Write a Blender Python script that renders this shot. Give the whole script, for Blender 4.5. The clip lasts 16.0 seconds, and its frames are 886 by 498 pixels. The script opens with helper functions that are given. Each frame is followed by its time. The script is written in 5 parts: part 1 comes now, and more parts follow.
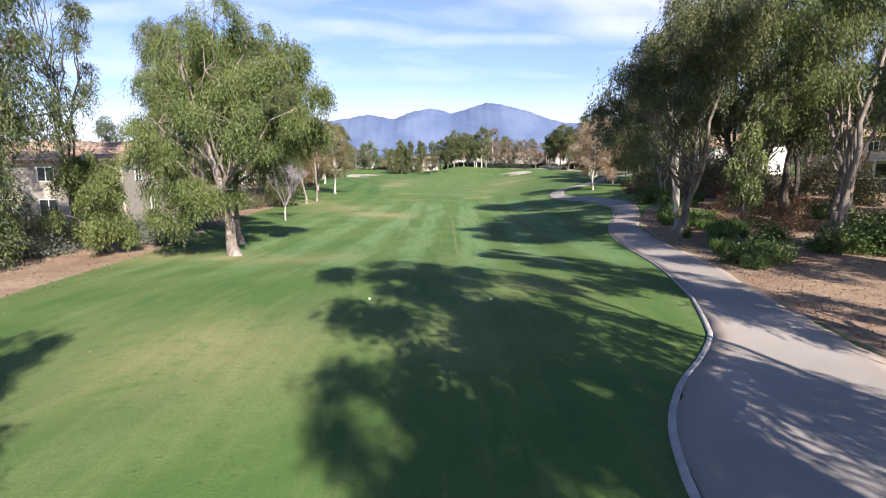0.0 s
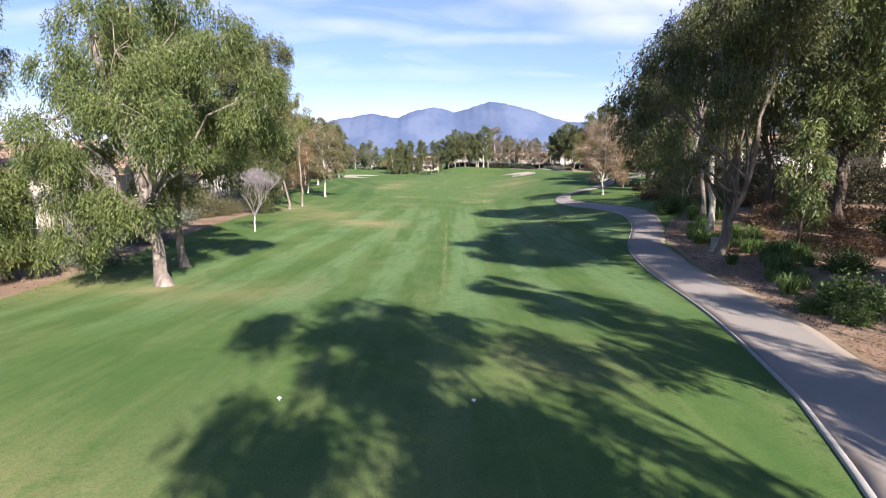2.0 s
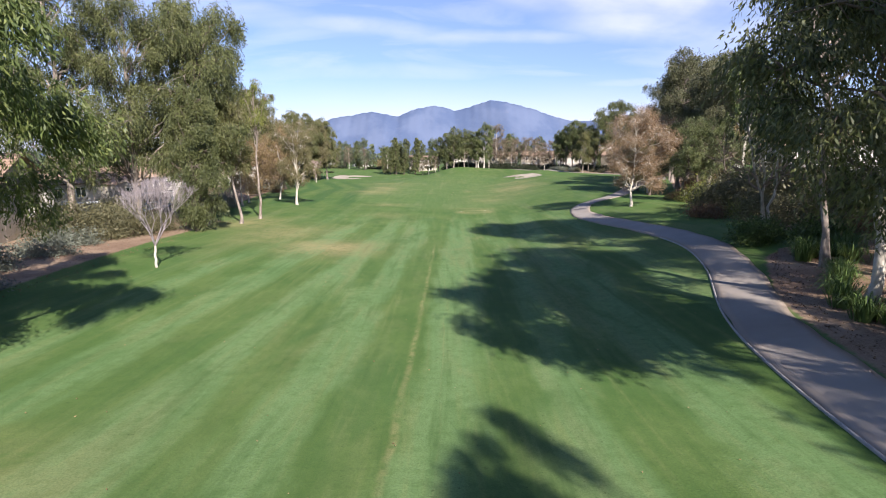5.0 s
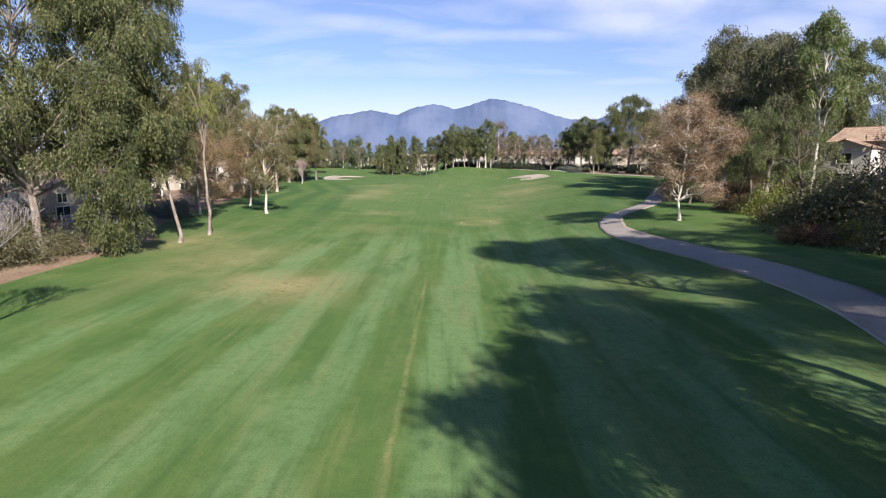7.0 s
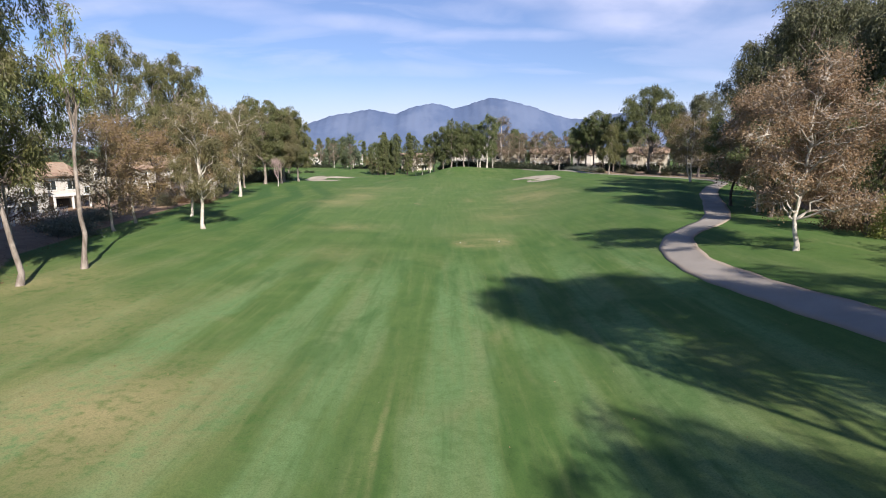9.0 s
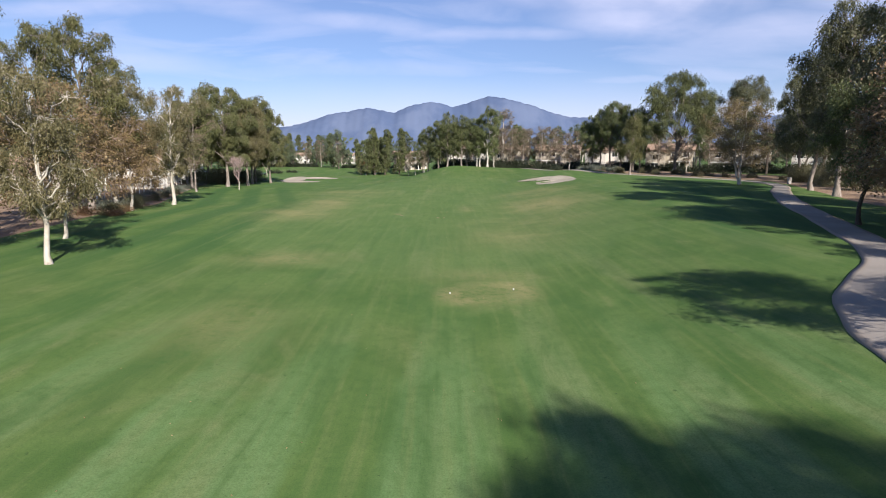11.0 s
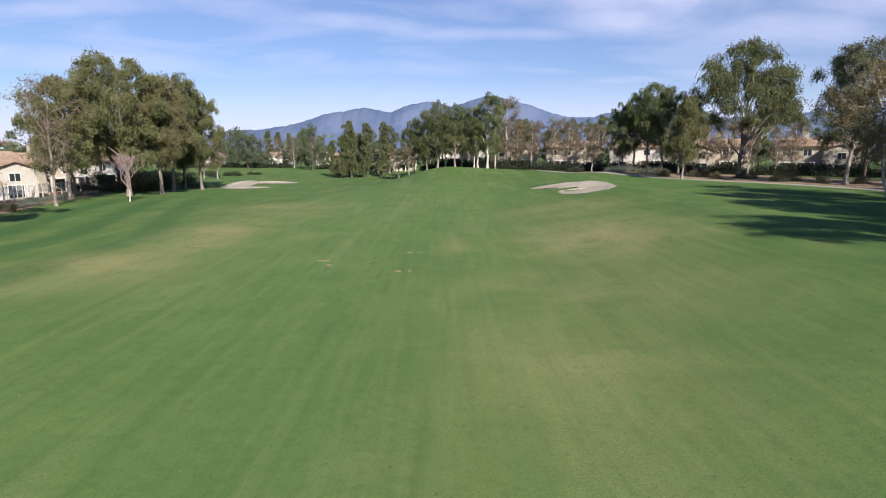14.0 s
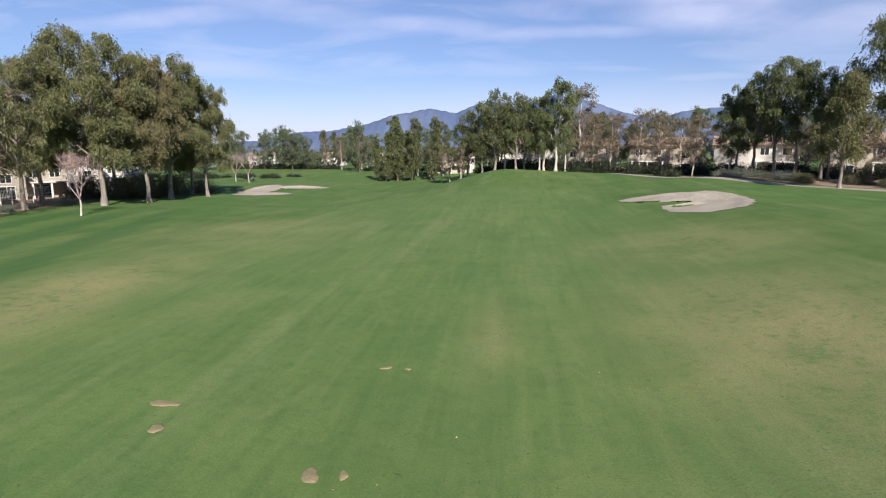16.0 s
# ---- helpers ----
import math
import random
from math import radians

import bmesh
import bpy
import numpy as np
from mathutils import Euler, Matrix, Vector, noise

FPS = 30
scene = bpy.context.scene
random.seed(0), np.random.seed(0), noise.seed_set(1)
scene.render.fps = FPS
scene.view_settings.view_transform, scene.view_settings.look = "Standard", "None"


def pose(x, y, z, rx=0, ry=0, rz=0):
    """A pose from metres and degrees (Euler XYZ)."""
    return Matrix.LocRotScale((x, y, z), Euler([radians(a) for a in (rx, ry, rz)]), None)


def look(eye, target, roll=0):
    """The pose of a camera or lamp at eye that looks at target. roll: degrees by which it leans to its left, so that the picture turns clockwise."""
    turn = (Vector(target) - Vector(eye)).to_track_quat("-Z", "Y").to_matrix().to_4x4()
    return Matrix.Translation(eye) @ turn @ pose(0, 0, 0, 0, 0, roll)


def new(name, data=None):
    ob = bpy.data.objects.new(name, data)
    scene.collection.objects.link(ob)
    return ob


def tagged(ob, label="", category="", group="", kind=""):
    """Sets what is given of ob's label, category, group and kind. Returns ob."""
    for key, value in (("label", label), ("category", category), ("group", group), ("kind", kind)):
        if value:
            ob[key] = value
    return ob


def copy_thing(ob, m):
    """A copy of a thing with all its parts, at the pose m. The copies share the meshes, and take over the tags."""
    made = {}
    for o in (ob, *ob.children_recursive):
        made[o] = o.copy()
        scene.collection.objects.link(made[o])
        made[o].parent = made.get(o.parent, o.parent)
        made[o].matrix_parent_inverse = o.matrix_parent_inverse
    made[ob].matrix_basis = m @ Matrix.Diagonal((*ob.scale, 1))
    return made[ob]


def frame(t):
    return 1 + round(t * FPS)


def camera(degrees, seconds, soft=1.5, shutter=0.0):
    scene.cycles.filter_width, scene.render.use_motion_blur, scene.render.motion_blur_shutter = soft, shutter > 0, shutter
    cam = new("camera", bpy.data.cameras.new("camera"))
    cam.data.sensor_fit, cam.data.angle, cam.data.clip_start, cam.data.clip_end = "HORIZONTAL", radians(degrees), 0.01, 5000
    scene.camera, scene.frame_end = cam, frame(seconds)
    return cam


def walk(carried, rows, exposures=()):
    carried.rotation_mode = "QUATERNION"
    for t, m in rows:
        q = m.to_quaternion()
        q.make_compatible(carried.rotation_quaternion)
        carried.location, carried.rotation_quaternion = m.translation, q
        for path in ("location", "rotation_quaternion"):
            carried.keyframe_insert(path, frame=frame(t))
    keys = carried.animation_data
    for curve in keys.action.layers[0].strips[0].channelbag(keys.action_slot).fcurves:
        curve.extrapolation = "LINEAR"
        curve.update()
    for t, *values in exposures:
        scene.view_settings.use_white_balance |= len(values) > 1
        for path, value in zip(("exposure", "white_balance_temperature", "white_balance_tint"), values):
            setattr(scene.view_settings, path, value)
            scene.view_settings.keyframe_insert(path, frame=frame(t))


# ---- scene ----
cam = camera(78.9, 16.0, soft=1.1)
METRES, EYE, TILT, LEAN, TURN = 145.0, 6.6, -10.0, 0.0, 0.0
ROWS = [
    (0.0, 0.0, 0.0, 0.0, 0.0, 0.85, 0.13),
    (0.5, 0.0026, 0.0127, 0.0034, 0.18, 0.84, 0.12),
    (1.0, 0.0047, 0.0264, 0.0067, 0.26, 0.81, 0.07),
    (1.5, 0.0066, 0.0408, 0.0098, 0.29, 0.8, 0.06),
    (2.0, 0.0084, 0.0561, 0.013, 0.32, 0.75, 0.0),
    (2.5, 0.0105, 0.0722, 0.0164, 0.37, 0.72, -0.07),
    (3.0, 0.0127, 0.0892, 0.0203, 0.39, 0.69, -0.11),
    (3.5, 0.0146, 0.108, 0.0245, 0.4, 0.65, -0.14),
    (4.0, 0.0161, 0.1291, 0.0286, 0.4, 0.63, -0.15),
    (6.5, 0.0189, 0.2525, 0.0536, 0.34, 0.5, -0.21),
    (7.0, 0.0195, 0.2814, 0.0587, 0.33, 0.46, -0.22),
    (7.5, 0.0201, 0.3122, 0.064, 0.31, 0.46, -0.22),
    (8.0, 0.0211, 0.3451, 0.0696, 0.3, 0.42, -0.23),
    (8.5, 0.0222, 0.3801, 0.0752, 0.27, 0.4, -0.22),
    (9.0, 0.0235, 0.4174, 0.0811, 0.23, 0.41, -0.22),
    (11.5, 0.0347, 0.6106, 0.1129, 0.08, 0.26, -0.14),
    (12.0, 0.0375, 0.6508, 0.1193, -0.0, 0.24, -0.14),
    (12.5, 0.0399, 0.6917, 0.1255, -0.07, 0.29, -0.13),
    (13.0, 0.0423, 0.733, 0.1326, -0.11, 0.29, -0.1),
    (13.5, 0.0443, 0.7741, 0.1395, -0.14, 0.31, -0.1),
    (14.0, 0.0468, 0.8162, 0.1469, -0.14, 0.32, -0.1),
    (14.5, 0.0491, 0.8579, 0.1545, -0.16, 0.33, -0.11),
    (15.0, 0.0519, 0.8995, 0.1617, -0.19, 0.35, -0.12),
    (15.5, 0.0549, 0.941, 0.1687, 1.19, 0.36, -0.35),
    (16.0, 0.0577, 0.982, 0.1756, 6.58, 0.32, -1.25),
]
walk(cam, [(t, pose(0, 0, EYE, TILT, LEAN, TURN) @ pose(METRES * x, METRES * y, METRES * z, 90 + pitch, roll, yaw)) for t, x, y, z, yaw, pitch, roll in ROWS],
     exposures=((0.0, 1.20, 6500, 15), (2.0, 1.18, 6500, 16), (4.0, 1.09, 6500, 16), (7.0, 0.88, 6500, 14), (9.0, 0.71, 6500, 12), (13.0, 0.63, 6500, 12), (16.0, 0.58, 6500, 12)))

# ---------------------------------------------------------------- light
SUN_ELEV, SUN_AZ = 33.0, 157.0            # azimuth clockwise from +y

world = bpy.data.worlds.new("sky")
scene.world = world
world.use_nodes = True
wn, wl = world.node_tree.nodes, world.node_tree.links
wn.clear()
sky = wn.new("ShaderNodeTexSky")
sky.sky_type = "NISHITA"
sky.sun_disc = False
sky.sun_elevation, sky.sun_rotation = radians(SUN_ELEV), radians(SUN_AZ)
sky.air_density, sky.dust_density, sky.ozone_density = 1.0, 0.6, 1.5
coord = wn.new("ShaderNodeTexCoord")


def sky_math(op, a, b=0.0, clamp=False):
    m = wn.new("ShaderNodeMath")
    m.operation, m.use_clamp = op, clamp
    for value, socket in ((a, m.inputs[0]), (b, m.inputs[1])):
        if isinstance(value, (int, float)):
            socket.default_value = value
        else:
            wl.new(value, socket)
    return m.outputs[0]


def sky_ramp(fac, lo, hi, a=0.0, b=1.0):
    r = wn.new("ShaderNodeMapRange")
    r.interpolation_type = "SMOOTHSTEP"
    for key, value in (("From Min", lo), ("From Max", hi), ("To Min", a), ("To Max", b)):
        r.inputs[key].default_value = value
    wl.new(fac, r.inputs["Value"])
    return r.outputs["Result"]


def sky_noise(vector, scale, detail, stretch, distortion=0.0):
    mp = wn.new("ShaderNodeMapping")
    mp.inputs["Scale"].default_value = stretch
    wl.new(vector, mp.inputs["Vector"])
    n = wn.new("ShaderNodeTexNoise")
    n.inputs["Scale"].default_value, n.inputs["Detail"].default_value = scale, detail
    n.inputs["Roughness"].default_value, n.inputs["Distortion"].default_value = 0.55, distortion
    wl.new(mp.outputs["Vector"], n.inputs["Vector"])
    return n.outputs["Fac"]


# the sky's own plane: across and up, as tangents of the angles from the north
split = wn.new("ShaderNodeSeparateXYZ")
wl.new(coord.outputs["Generated"], split.inputs["Vector"])
depth = sky_math("MAXIMUM", sky_math("ABSOLUTE", split.outputs["Y"]), 0.05)
across = sky_math("DIVIDE", split.outputs["X"], depth)
up = sky_math("DIVIDE", split.outputs["Z"], depth)
plane = wn.new("ShaderNodeCombineXYZ")
wl.new(across, plane.inputs["X"])
wl.new(up, plane.inputs["Y"])
bent = sky_math("ADD", up, sky_math("MULTIPLY", sky_math("SUBTRACT", sky_noise(plane.outputs["Vector"], 2.2, 5, (1.0, 2.2, 1.0)), 0.5), 0.055))
fibre = sky_noise(plane.outputs["Vector"], 3.0, 8, (1.0, 6.0, 1.0), 0.6)
fleece = sky_noise(plane.outputs["Vector"], 5.0, 7, (1.0, 2.0, 1.0), 0.4)

# wisps: start and end (across, up), half thickness, density, softness of the ends
WISPS = ((-0.62, 0.300, -0.24, 0.238, 0.030, 0.50, 0.30), (-0.30, 0.247, 0.05, 0.210, 0.020, 0.38, 0.14), (-0.08, 0.212, 0.26, 0.220, 0.014, 0.42, 0.12),
         (0.10, 0.315, 0.52, 0.275, 0.062, 0.72, 0.16), (0.20, 0.250, 0.48, 0.228, 0.038, 0.60, 0.16), (0.42, 0.205, 0.85, 0.225, 0.045, 0.50, 0.20),
         (0.20, 0.128, 0.42, 0.142, 0.010, 0.45, 0.12), (0.36, 0.155, 0.80, 0.140, 0.022, 0.35, 0.14), (-0.40, 0.150, 0.12, 0.155, 0.020, 0.32, 0.20),
         (-0.95, 0.185, -0.40, 0.165, 0.026, 0.40, 0.20), (-0.85, 0.250, -0.45, 0.262, 0.020, 0.45, 0.16), (0.62, 0.290, 1.10, 0.255, 0.050, 0.65, 0.20))
veil = None
for u0, v0, u1, v1, thick, dense, soft_end in WISPS:
    slope = (v1 - v0) / (u1 - u0)
    line = sky_math("ADD", sky_math("MULTIPLY", sky_math("SUBTRACT", across, u0), slope), v0)
    body = sky_ramp(sky_math("ABSOLUTE", sky_math("SUBTRACT", bent, line)), thick * 1.5, thick * 0.1, 0.0, dense)
    body = sky_math("MULTIPLY", body, sky_math("MULTIPLY", sky_ramp(across, u0 - soft_end, u0 + soft_end), sky_ramp(across, u1 + soft_end, u1 - soft_end)))
    veil = body if veil is None else sky_math("MAXIMUM", veil, body)
veil = sky_math("MULTIPLY", veil, sky_math("ADD", sky_ramp(fibre, 0.28, 0.66, 0.45, 0.75), sky_ramp(fleece, 0.3, 0.7, 0.0, 0.45)))
thin = sky_math("MULTIPLY", sky_ramp(fibre, 0.36, 0.70, 0.0, 0.30), sky_ramp(up, 0.75, 0.35))
low = sky_ramp(bent, 0.0, 0.17, 0.86, 0.10)
cover = sky_math("MAXIMUM", sky_math("MAXIMUM", veil, thin), sky_math("MULTIPLY", low, sky_ramp(up, 0.6, 0.2)))
cloud = wn.new("ShaderNodeMix")
cloud.data_type = "RGBA"
cloud.inputs["B"].default_value = (10.2, 10.5, 13.5, 1)
wl.new(cover, cloud.inputs["Factor"])
tone = wn.new("ShaderNodeMix")
tone.data_type, tone.blend_type = "RGBA", "MULTIPLY"
tone.inputs["Factor"].default_value = 1.0
tone.inputs["B"].default_value = (0.92, 1.10, 1.50, 1)
wl.new(sky.outputs["Color"], tone.inputs["A"])
wl.new(tone.outputs["Result"], cloud.inputs["A"])
back = wn.new("ShaderNodeBackground")
back.inputs["Strength"].default_value = 0.055
wl.new(cloud.outputs["Result"], back.inputs["Color"])
wout = wn.new("ShaderNodeOutputWorld")
wl.new(back.outputs[0], wout.inputs["Surface"])

sun_data = bpy.data.lights.new("sun", "SUN")
sun_data.energy, sun_data.angle, sun_data.color = 5.0, radians(0.53), (1.0, 0.945, 0.87)
sun = new("sun", sun_data)
_el, _az = radians(SUN_ELEV), radians(SUN_AZ)
sun.matrix_world = look((0, 0, 60), (-60 * math.sin(_az) * math.cos(_el), -60 * math.cos(_az) * math.cos(_el), 60 - 60 * math.sin(_el)))


# ---------------------------------------------------------------- materials
class Mat:
    """A node material under construction."""

    def __init__(self, name, rough=0.8, metal=0.0, spec=0.3):
        self.m = bpy.data.materials.new(name)
        self.m.use_nodes = True
        self.n, self.l = self.m.node_tree.nodes, self.m.node_tree.links
        self.b = self.n["Principled BSDF"]
        self.b.inputs["Roughness"].default_value = rough
        self.b.inputs["Metallic"].default_value = metal
        self.b.inputs["Specular IOR Level"].default_value = spec
        self.c = self.n.new("ShaderNodeTexCoord")

    def put(self, value, socket):
        if isinstance(value, (int, float)):
            socket.default_value = value
        elif isinstance(value, tuple):
            socket.default_value = value if len(value) == 4 else (*value, 1)
        else:
            self.l.new(value, socket)

    def noise(self, scale, detail=4, rough=0.55, distort=0.0, stretch=None, space="Object"):
        vec = self.c.outputs[space]
        if stretch:
            mp = self.n.new("ShaderNodeMapping")
            mp.inputs["Scale"].default_value = stretch
            self.l.new(vec, mp.inputs["Vector"])
            vec = mp.outputs["Vector"]
        t = self.n.new("ShaderNodeTexNoise")
        for key, value in (("Scale", scale), ("Detail", detail), ("Roughness", rough), ("Distortion", distort)):
            t.inputs[key].default_value = value
        self.l.new(vec, t.inputs["Vector"])
        return t.outputs["Fac"]

    def ramp(self, fac, lo, hi, a=0.0, b=1.0, smooth=True):
        r = self.n.new("ShaderNodeMapRange")
        if smooth:
            r.interpolation_type = "SMOOTHSTEP"
        for key, value in (("From Min", lo), ("From Max", hi), ("To Min", a), ("To Max", b)):
            r.inputs[key].default_value = value
        self.l.new(fac, r.inputs["Value"])
        return r.outputs["Result"]

    def math(self, op, a, b=0.0):
        m = self.n.new("ShaderNodeMath")
        m.operation = op
        self.put(a, m.inputs[0])
        self.put(b, m.inputs[1])
        return m.outputs[0]

    def mix(self, fac, a, b, mode="MIX"):
        m = self.n.new("ShaderNodeMix")
        m.data_type, m.blend_type = "RGBA", mode
        self.put(fac, m.inputs["Factor"])
        self.put(a, m.inputs["A"])
        self.put(b, m.inputs["B"])
        return m.outputs["Result"]

    def attr(self, name, part="Fac"):
        a = self.n.new("ShaderNodeAttribute")
        a.attribute_name = name
        return a.outputs[part]

    def island(self):
        return self.n.new("ShaderNodeNewGeometry").outputs["Random Per Island"]

    def rand(self):
        return self.n.new("ShaderNodeObjectInfo").outputs["Random"]

    def bump(self, fac, dist, strength=0.6):
        bp = self.n.new("ShaderNodeBump")
        bp.inputs["Distance"].default_value, bp.inputs["Strength"].default_value = dist, strength
        self.l.new(fac, bp.inputs["Height"])
        self.l.new(bp.outputs["Normal"], self.b.inputs["Normal"])

    def done(self, colour, rough=None):
        self.put(colour, self.b.inputs["Base Color"])
        if rough is not None:
            self.put(rough, self.b.inputs["Roughness"])
        return self.m


def leaf_mat(name, dark, mid, light, thin=0.24):
    k = Mat(name, 0.5, 0, 0.35)
    r = k.island()
    big = k.noise(0.42, 4, 0.6)
    col = k.mix(k.ramp(r, 0.0, 0.6), dark, mid)
    col = k.mix(k.ramp(r, 0.55, 1.0), col, light)
    col = k.mix(k.ramp(big, 0.42, 0.66, 0.0, 0.5), col, light)
    col = k.mix(k.math("MULTIPLY", k.rand(), 0.35), col, mid)
    k.done(col)
    tr = k.n.new("ShaderNodeBsdfTranslucent")
    k.put(k.mix(0.5, col, light), tr.inputs["Color"])
    mx = k.n.new("ShaderNodeMixShader")
    mx.inputs["Fac"].default_value = thin
    k.l.new(k.b.outputs[0], mx.inputs[1])
    k.l.new(tr.outputs[0], mx.inputs[2])
    k.l.new(mx.outputs[0], k.n["Material Output"].inputs["Surface"])
    return k.m


def rough_mat(name, a, b, scale=3.0, rough=0.85, bump=0.02, stretch=None, c=None, spec=0.2, fine=22.0):
    """Two-tone mottled surface with fine grain and relief."""
    k = Mat(name, rough, 0, spec)
    big = k.noise(scale, 5, 0.6, 0.3, stretch)
    small = k.noise(scale * fine / 3, 5, 0.65, 0, stretch)
    col = k.mix(k.ramp(big, 0.32, 0.68), a, b)
    if c:
        col = k.mix(k.ramp(k.noise(scale * 0.37, 3), 0.5, 0.7), col, c)
    col = k.mix(k.ramp(small, 0.3, 0.7, 0.0, 0.35), col, tuple(v * 0.55 for v in a))
    col = k.mix(k.math("MULTIPLY", k.rand(), 0.18), col, b)
    k.bump(k.math("ADD", big, small), bump)
    return k.done(col)


def plain_mat(name, colour, rough=0.5, metal=0.0, spec=0.4):
    k = Mat(name, rough, metal, spec)
    col = k.mix(k.ramp(k.noise(9, 4), 0.35, 0.7, 0, 0.25), colour, tuple(v * 0.7 for v in colour))
    return k.done(col)


M_EUCA = leaf_mat("eucalyptus_leaf", (0.036, 0.056, 0.019), (0.100, 0.140, 0.042), (0.235, 0.265, 0.085), 0.28)
M_EUCA_DARK = leaf_mat("eucalyptus_leaf_dark", (0.027, 0.043, 0.019), (0.065, 0.086, 0.035), (0.162, 0.186, 0.070))
M_EUCA_MID = leaf_mat("eucalyptus_leaf_mid", (0.030, 0.046, 0.018), (0.087, 0.111, 0.040), (0.213, 0.230, 0.086))
M_EUCA_DEEP = leaf_mat("eucalyptus_leaf_deep", (0.021, 0.031, 0.013), (0.074, 0.091, 0.034), (0.205, 0.214, 0.080))
M_BROWN_OLIVE = leaf_mat("brown_olive_leaf", (0.07, 0.066, 0.03), (0.15, 0.135, 0.062), (0.24, 0.205, 0.10))
M_OLIVE = leaf_mat("olive_leaf", (0.06, 0.07, 0.025), (0.115, 0.115, 0.045), (0.19, 0.18, 0.065))
M_OLIVE_GREEN = leaf_mat("olive_green_leaf", (0.042, 0.052, 0.022), (0.115, 0.125, 0.050), (0.235, 0.230, 0.092))
M_EUCA_GREY = leaf_mat("grey_olive_leaf", (0.036, 0.041, 0.022), (0.098, 0.104, 0.050), (0.20, 0.195, 0.100))
M_YELLOW = leaf_mat("yellow_green_leaf", (0.08, 0.11, 0.025), (0.15, 0.175, 0.04), (0.26, 0.26, 0.06))
M_AUTUMN = leaf_mat("autumn_leaf", (0.14, 0.088, 0.05), (0.265, 0.17, 0.098), (0.41, 0.29, 0.17), 0.35)
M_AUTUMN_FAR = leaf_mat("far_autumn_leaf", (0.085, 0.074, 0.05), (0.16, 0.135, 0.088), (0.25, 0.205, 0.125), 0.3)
M_AUTUMN_PALE = leaf_mat("pale_autumn_leaf", (0.145, 0.095, 0.048), (0.26, 0.178, 0.088), (0.35, 0.265, 0.128), 0.3)
M_SHRUB = leaf_mat("shrub_leaf", (0.035, 0.06, 0.02), (0.07, 0.115, 0.03), (0.14, 0.19, 0.05))
M_GREY = leaf_mat("grey_leaf", (0.09, 0.105, 0.075), (0.15, 0.165, 0.125), (0.21, 0.225, 0.17))
# hedge greens lowered so the colour carries the shade it stands in
M_HEDGE_SHADED = leaf_mat("shaded_hedge_leaf", (0.013, 0.019, 0.010), (0.029, 0.039, 0.019), (0.056, 0.066, 0.035))
M_BUSH = leaf_mat("brown_green_bush_leaf", (0.056, 0.059, 0.034), (0.119, 0.116, 0.059), (0.210, 0.189, 0.098))
M_TAN = leaf_mat("tan_leaf", (0.11, 0.08, 0.036), (0.20, 0.15, 0.068), (0.29, 0.22, 0.10), 0.32)
M_STRAP = leaf_mat("strap_leaf", (0.05, 0.09, 0.025), (0.09, 0.15, 0.04), (0.17, 0.24, 0.07))
M_DRY = leaf_mat("dry_leaf", (0.09, 0.05, 0.03), (0.17, 0.10, 0.055), (0.26, 0.17, 0.09))
# leaf made paler and greyer, with the haze over far trees in its colour
M_FAR_HAZE = leaf_mat("hazed_far_leaf", (0.046, 0.064, 0.037), (0.092, 0.115, 0.062), (0.162, 0.186, 0.096))
M_BARK = rough_mat("grey_bark", (0.15, 0.12, 0.095), (0.34, 0.29, 0.25), 3.5, 0.9, 0.06, (1, 1, 0.18), (0.42, 0.36, 0.30))
M_BARK_DARK = rough_mat("dark_bark", (0.07, 0.055, 0.045), (0.16, 0.13, 0.105), 2.2, 0.9, 0.03, (1, 1, 0.3))
M_BARK_BROWN = rough_mat("brown_bark", (0.11, 0.09, 0.072), (0.23, 0.19, 0.155), 3.0, 0.9, 0.05, (1, 1, 0.2), (0.30, 0.25, 0.205))
M_BARK_PALE = rough_mat("white_bark", (0.62, 0.57, 0.49), (0.42, 0.37, 0.30), 2.5, 0.8, 0.015, (1, 1, 0.5), (0.24, 0.2, 0.16))
M_TWIG = rough_mat("pale_twig", (0.25, 0.215, 0.225), (0.38, 0.335, 0.345), 4, 0.9, 0.005)
M_TWIG_RED = rough_mat("reddish_twig", (0.30, 0.19, 0.18), (0.46, 0.36, 0.33), 4, 0.9, 0.005)
M_TWIG_BROWN = rough_mat("brown_twig", (0.20, 0.14, 0.11), (0.32, 0.24, 0.19), 4, 0.9, 0.005)
M_STUCCO = rough_mat("stucco", (0.43, 0.38, 0.305), (0.52, 0.46, 0.37), 1.2, 0.9, 0.01)
M_STUCCO_WHITE = rough_mat("white_stucco", (0.56, 0.52, 0.46), (0.63, 0.59, 0.53), 1.2, 0.9, 0.01)
M_TRIM = plain_mat("white_paint", (0.78, 0.76, 0.71), 0.6)
M_TIMBER = rough_mat("brown_timber", (0.13, 0.09, 0.06), (0.2, 0.14, 0.1), 2, 0.8, 0.01, (1, 1, 0.2))
M_GLASS = plain_mat("dark_glass", (0.03, 0.035, 0.04), 0.08, 0, 0.6)
M_CONCRETE = rough_mat("kerb_concrete", (0.34, 0.32, 0.29), (0.44, 0.41, 0.37), 1.5, 0.9, 0.008)
M_SAND = rough_mat("bunker_sand", (0.34, 0.295, 0.23), (0.41, 0.36, 0.285), 0.35, 0.95, 0.05, None, (0.29, 0.25, 0.19))
M_MARKER = plain_mat("white_marker_paint", (0.8, 0.8, 0.76), 0.4)
M_METAL = plain_mat("grey_metal_paint", (0.26, 0.29, 0.27), 0.5)
M_RUBBER = plain_mat("black_rubber", (0.025, 0.025, 0.025), 0.8)
M_GREEN_PAINT = plain_mat("dark_green_paint", (0.03, 0.09, 0.05), 0.4)


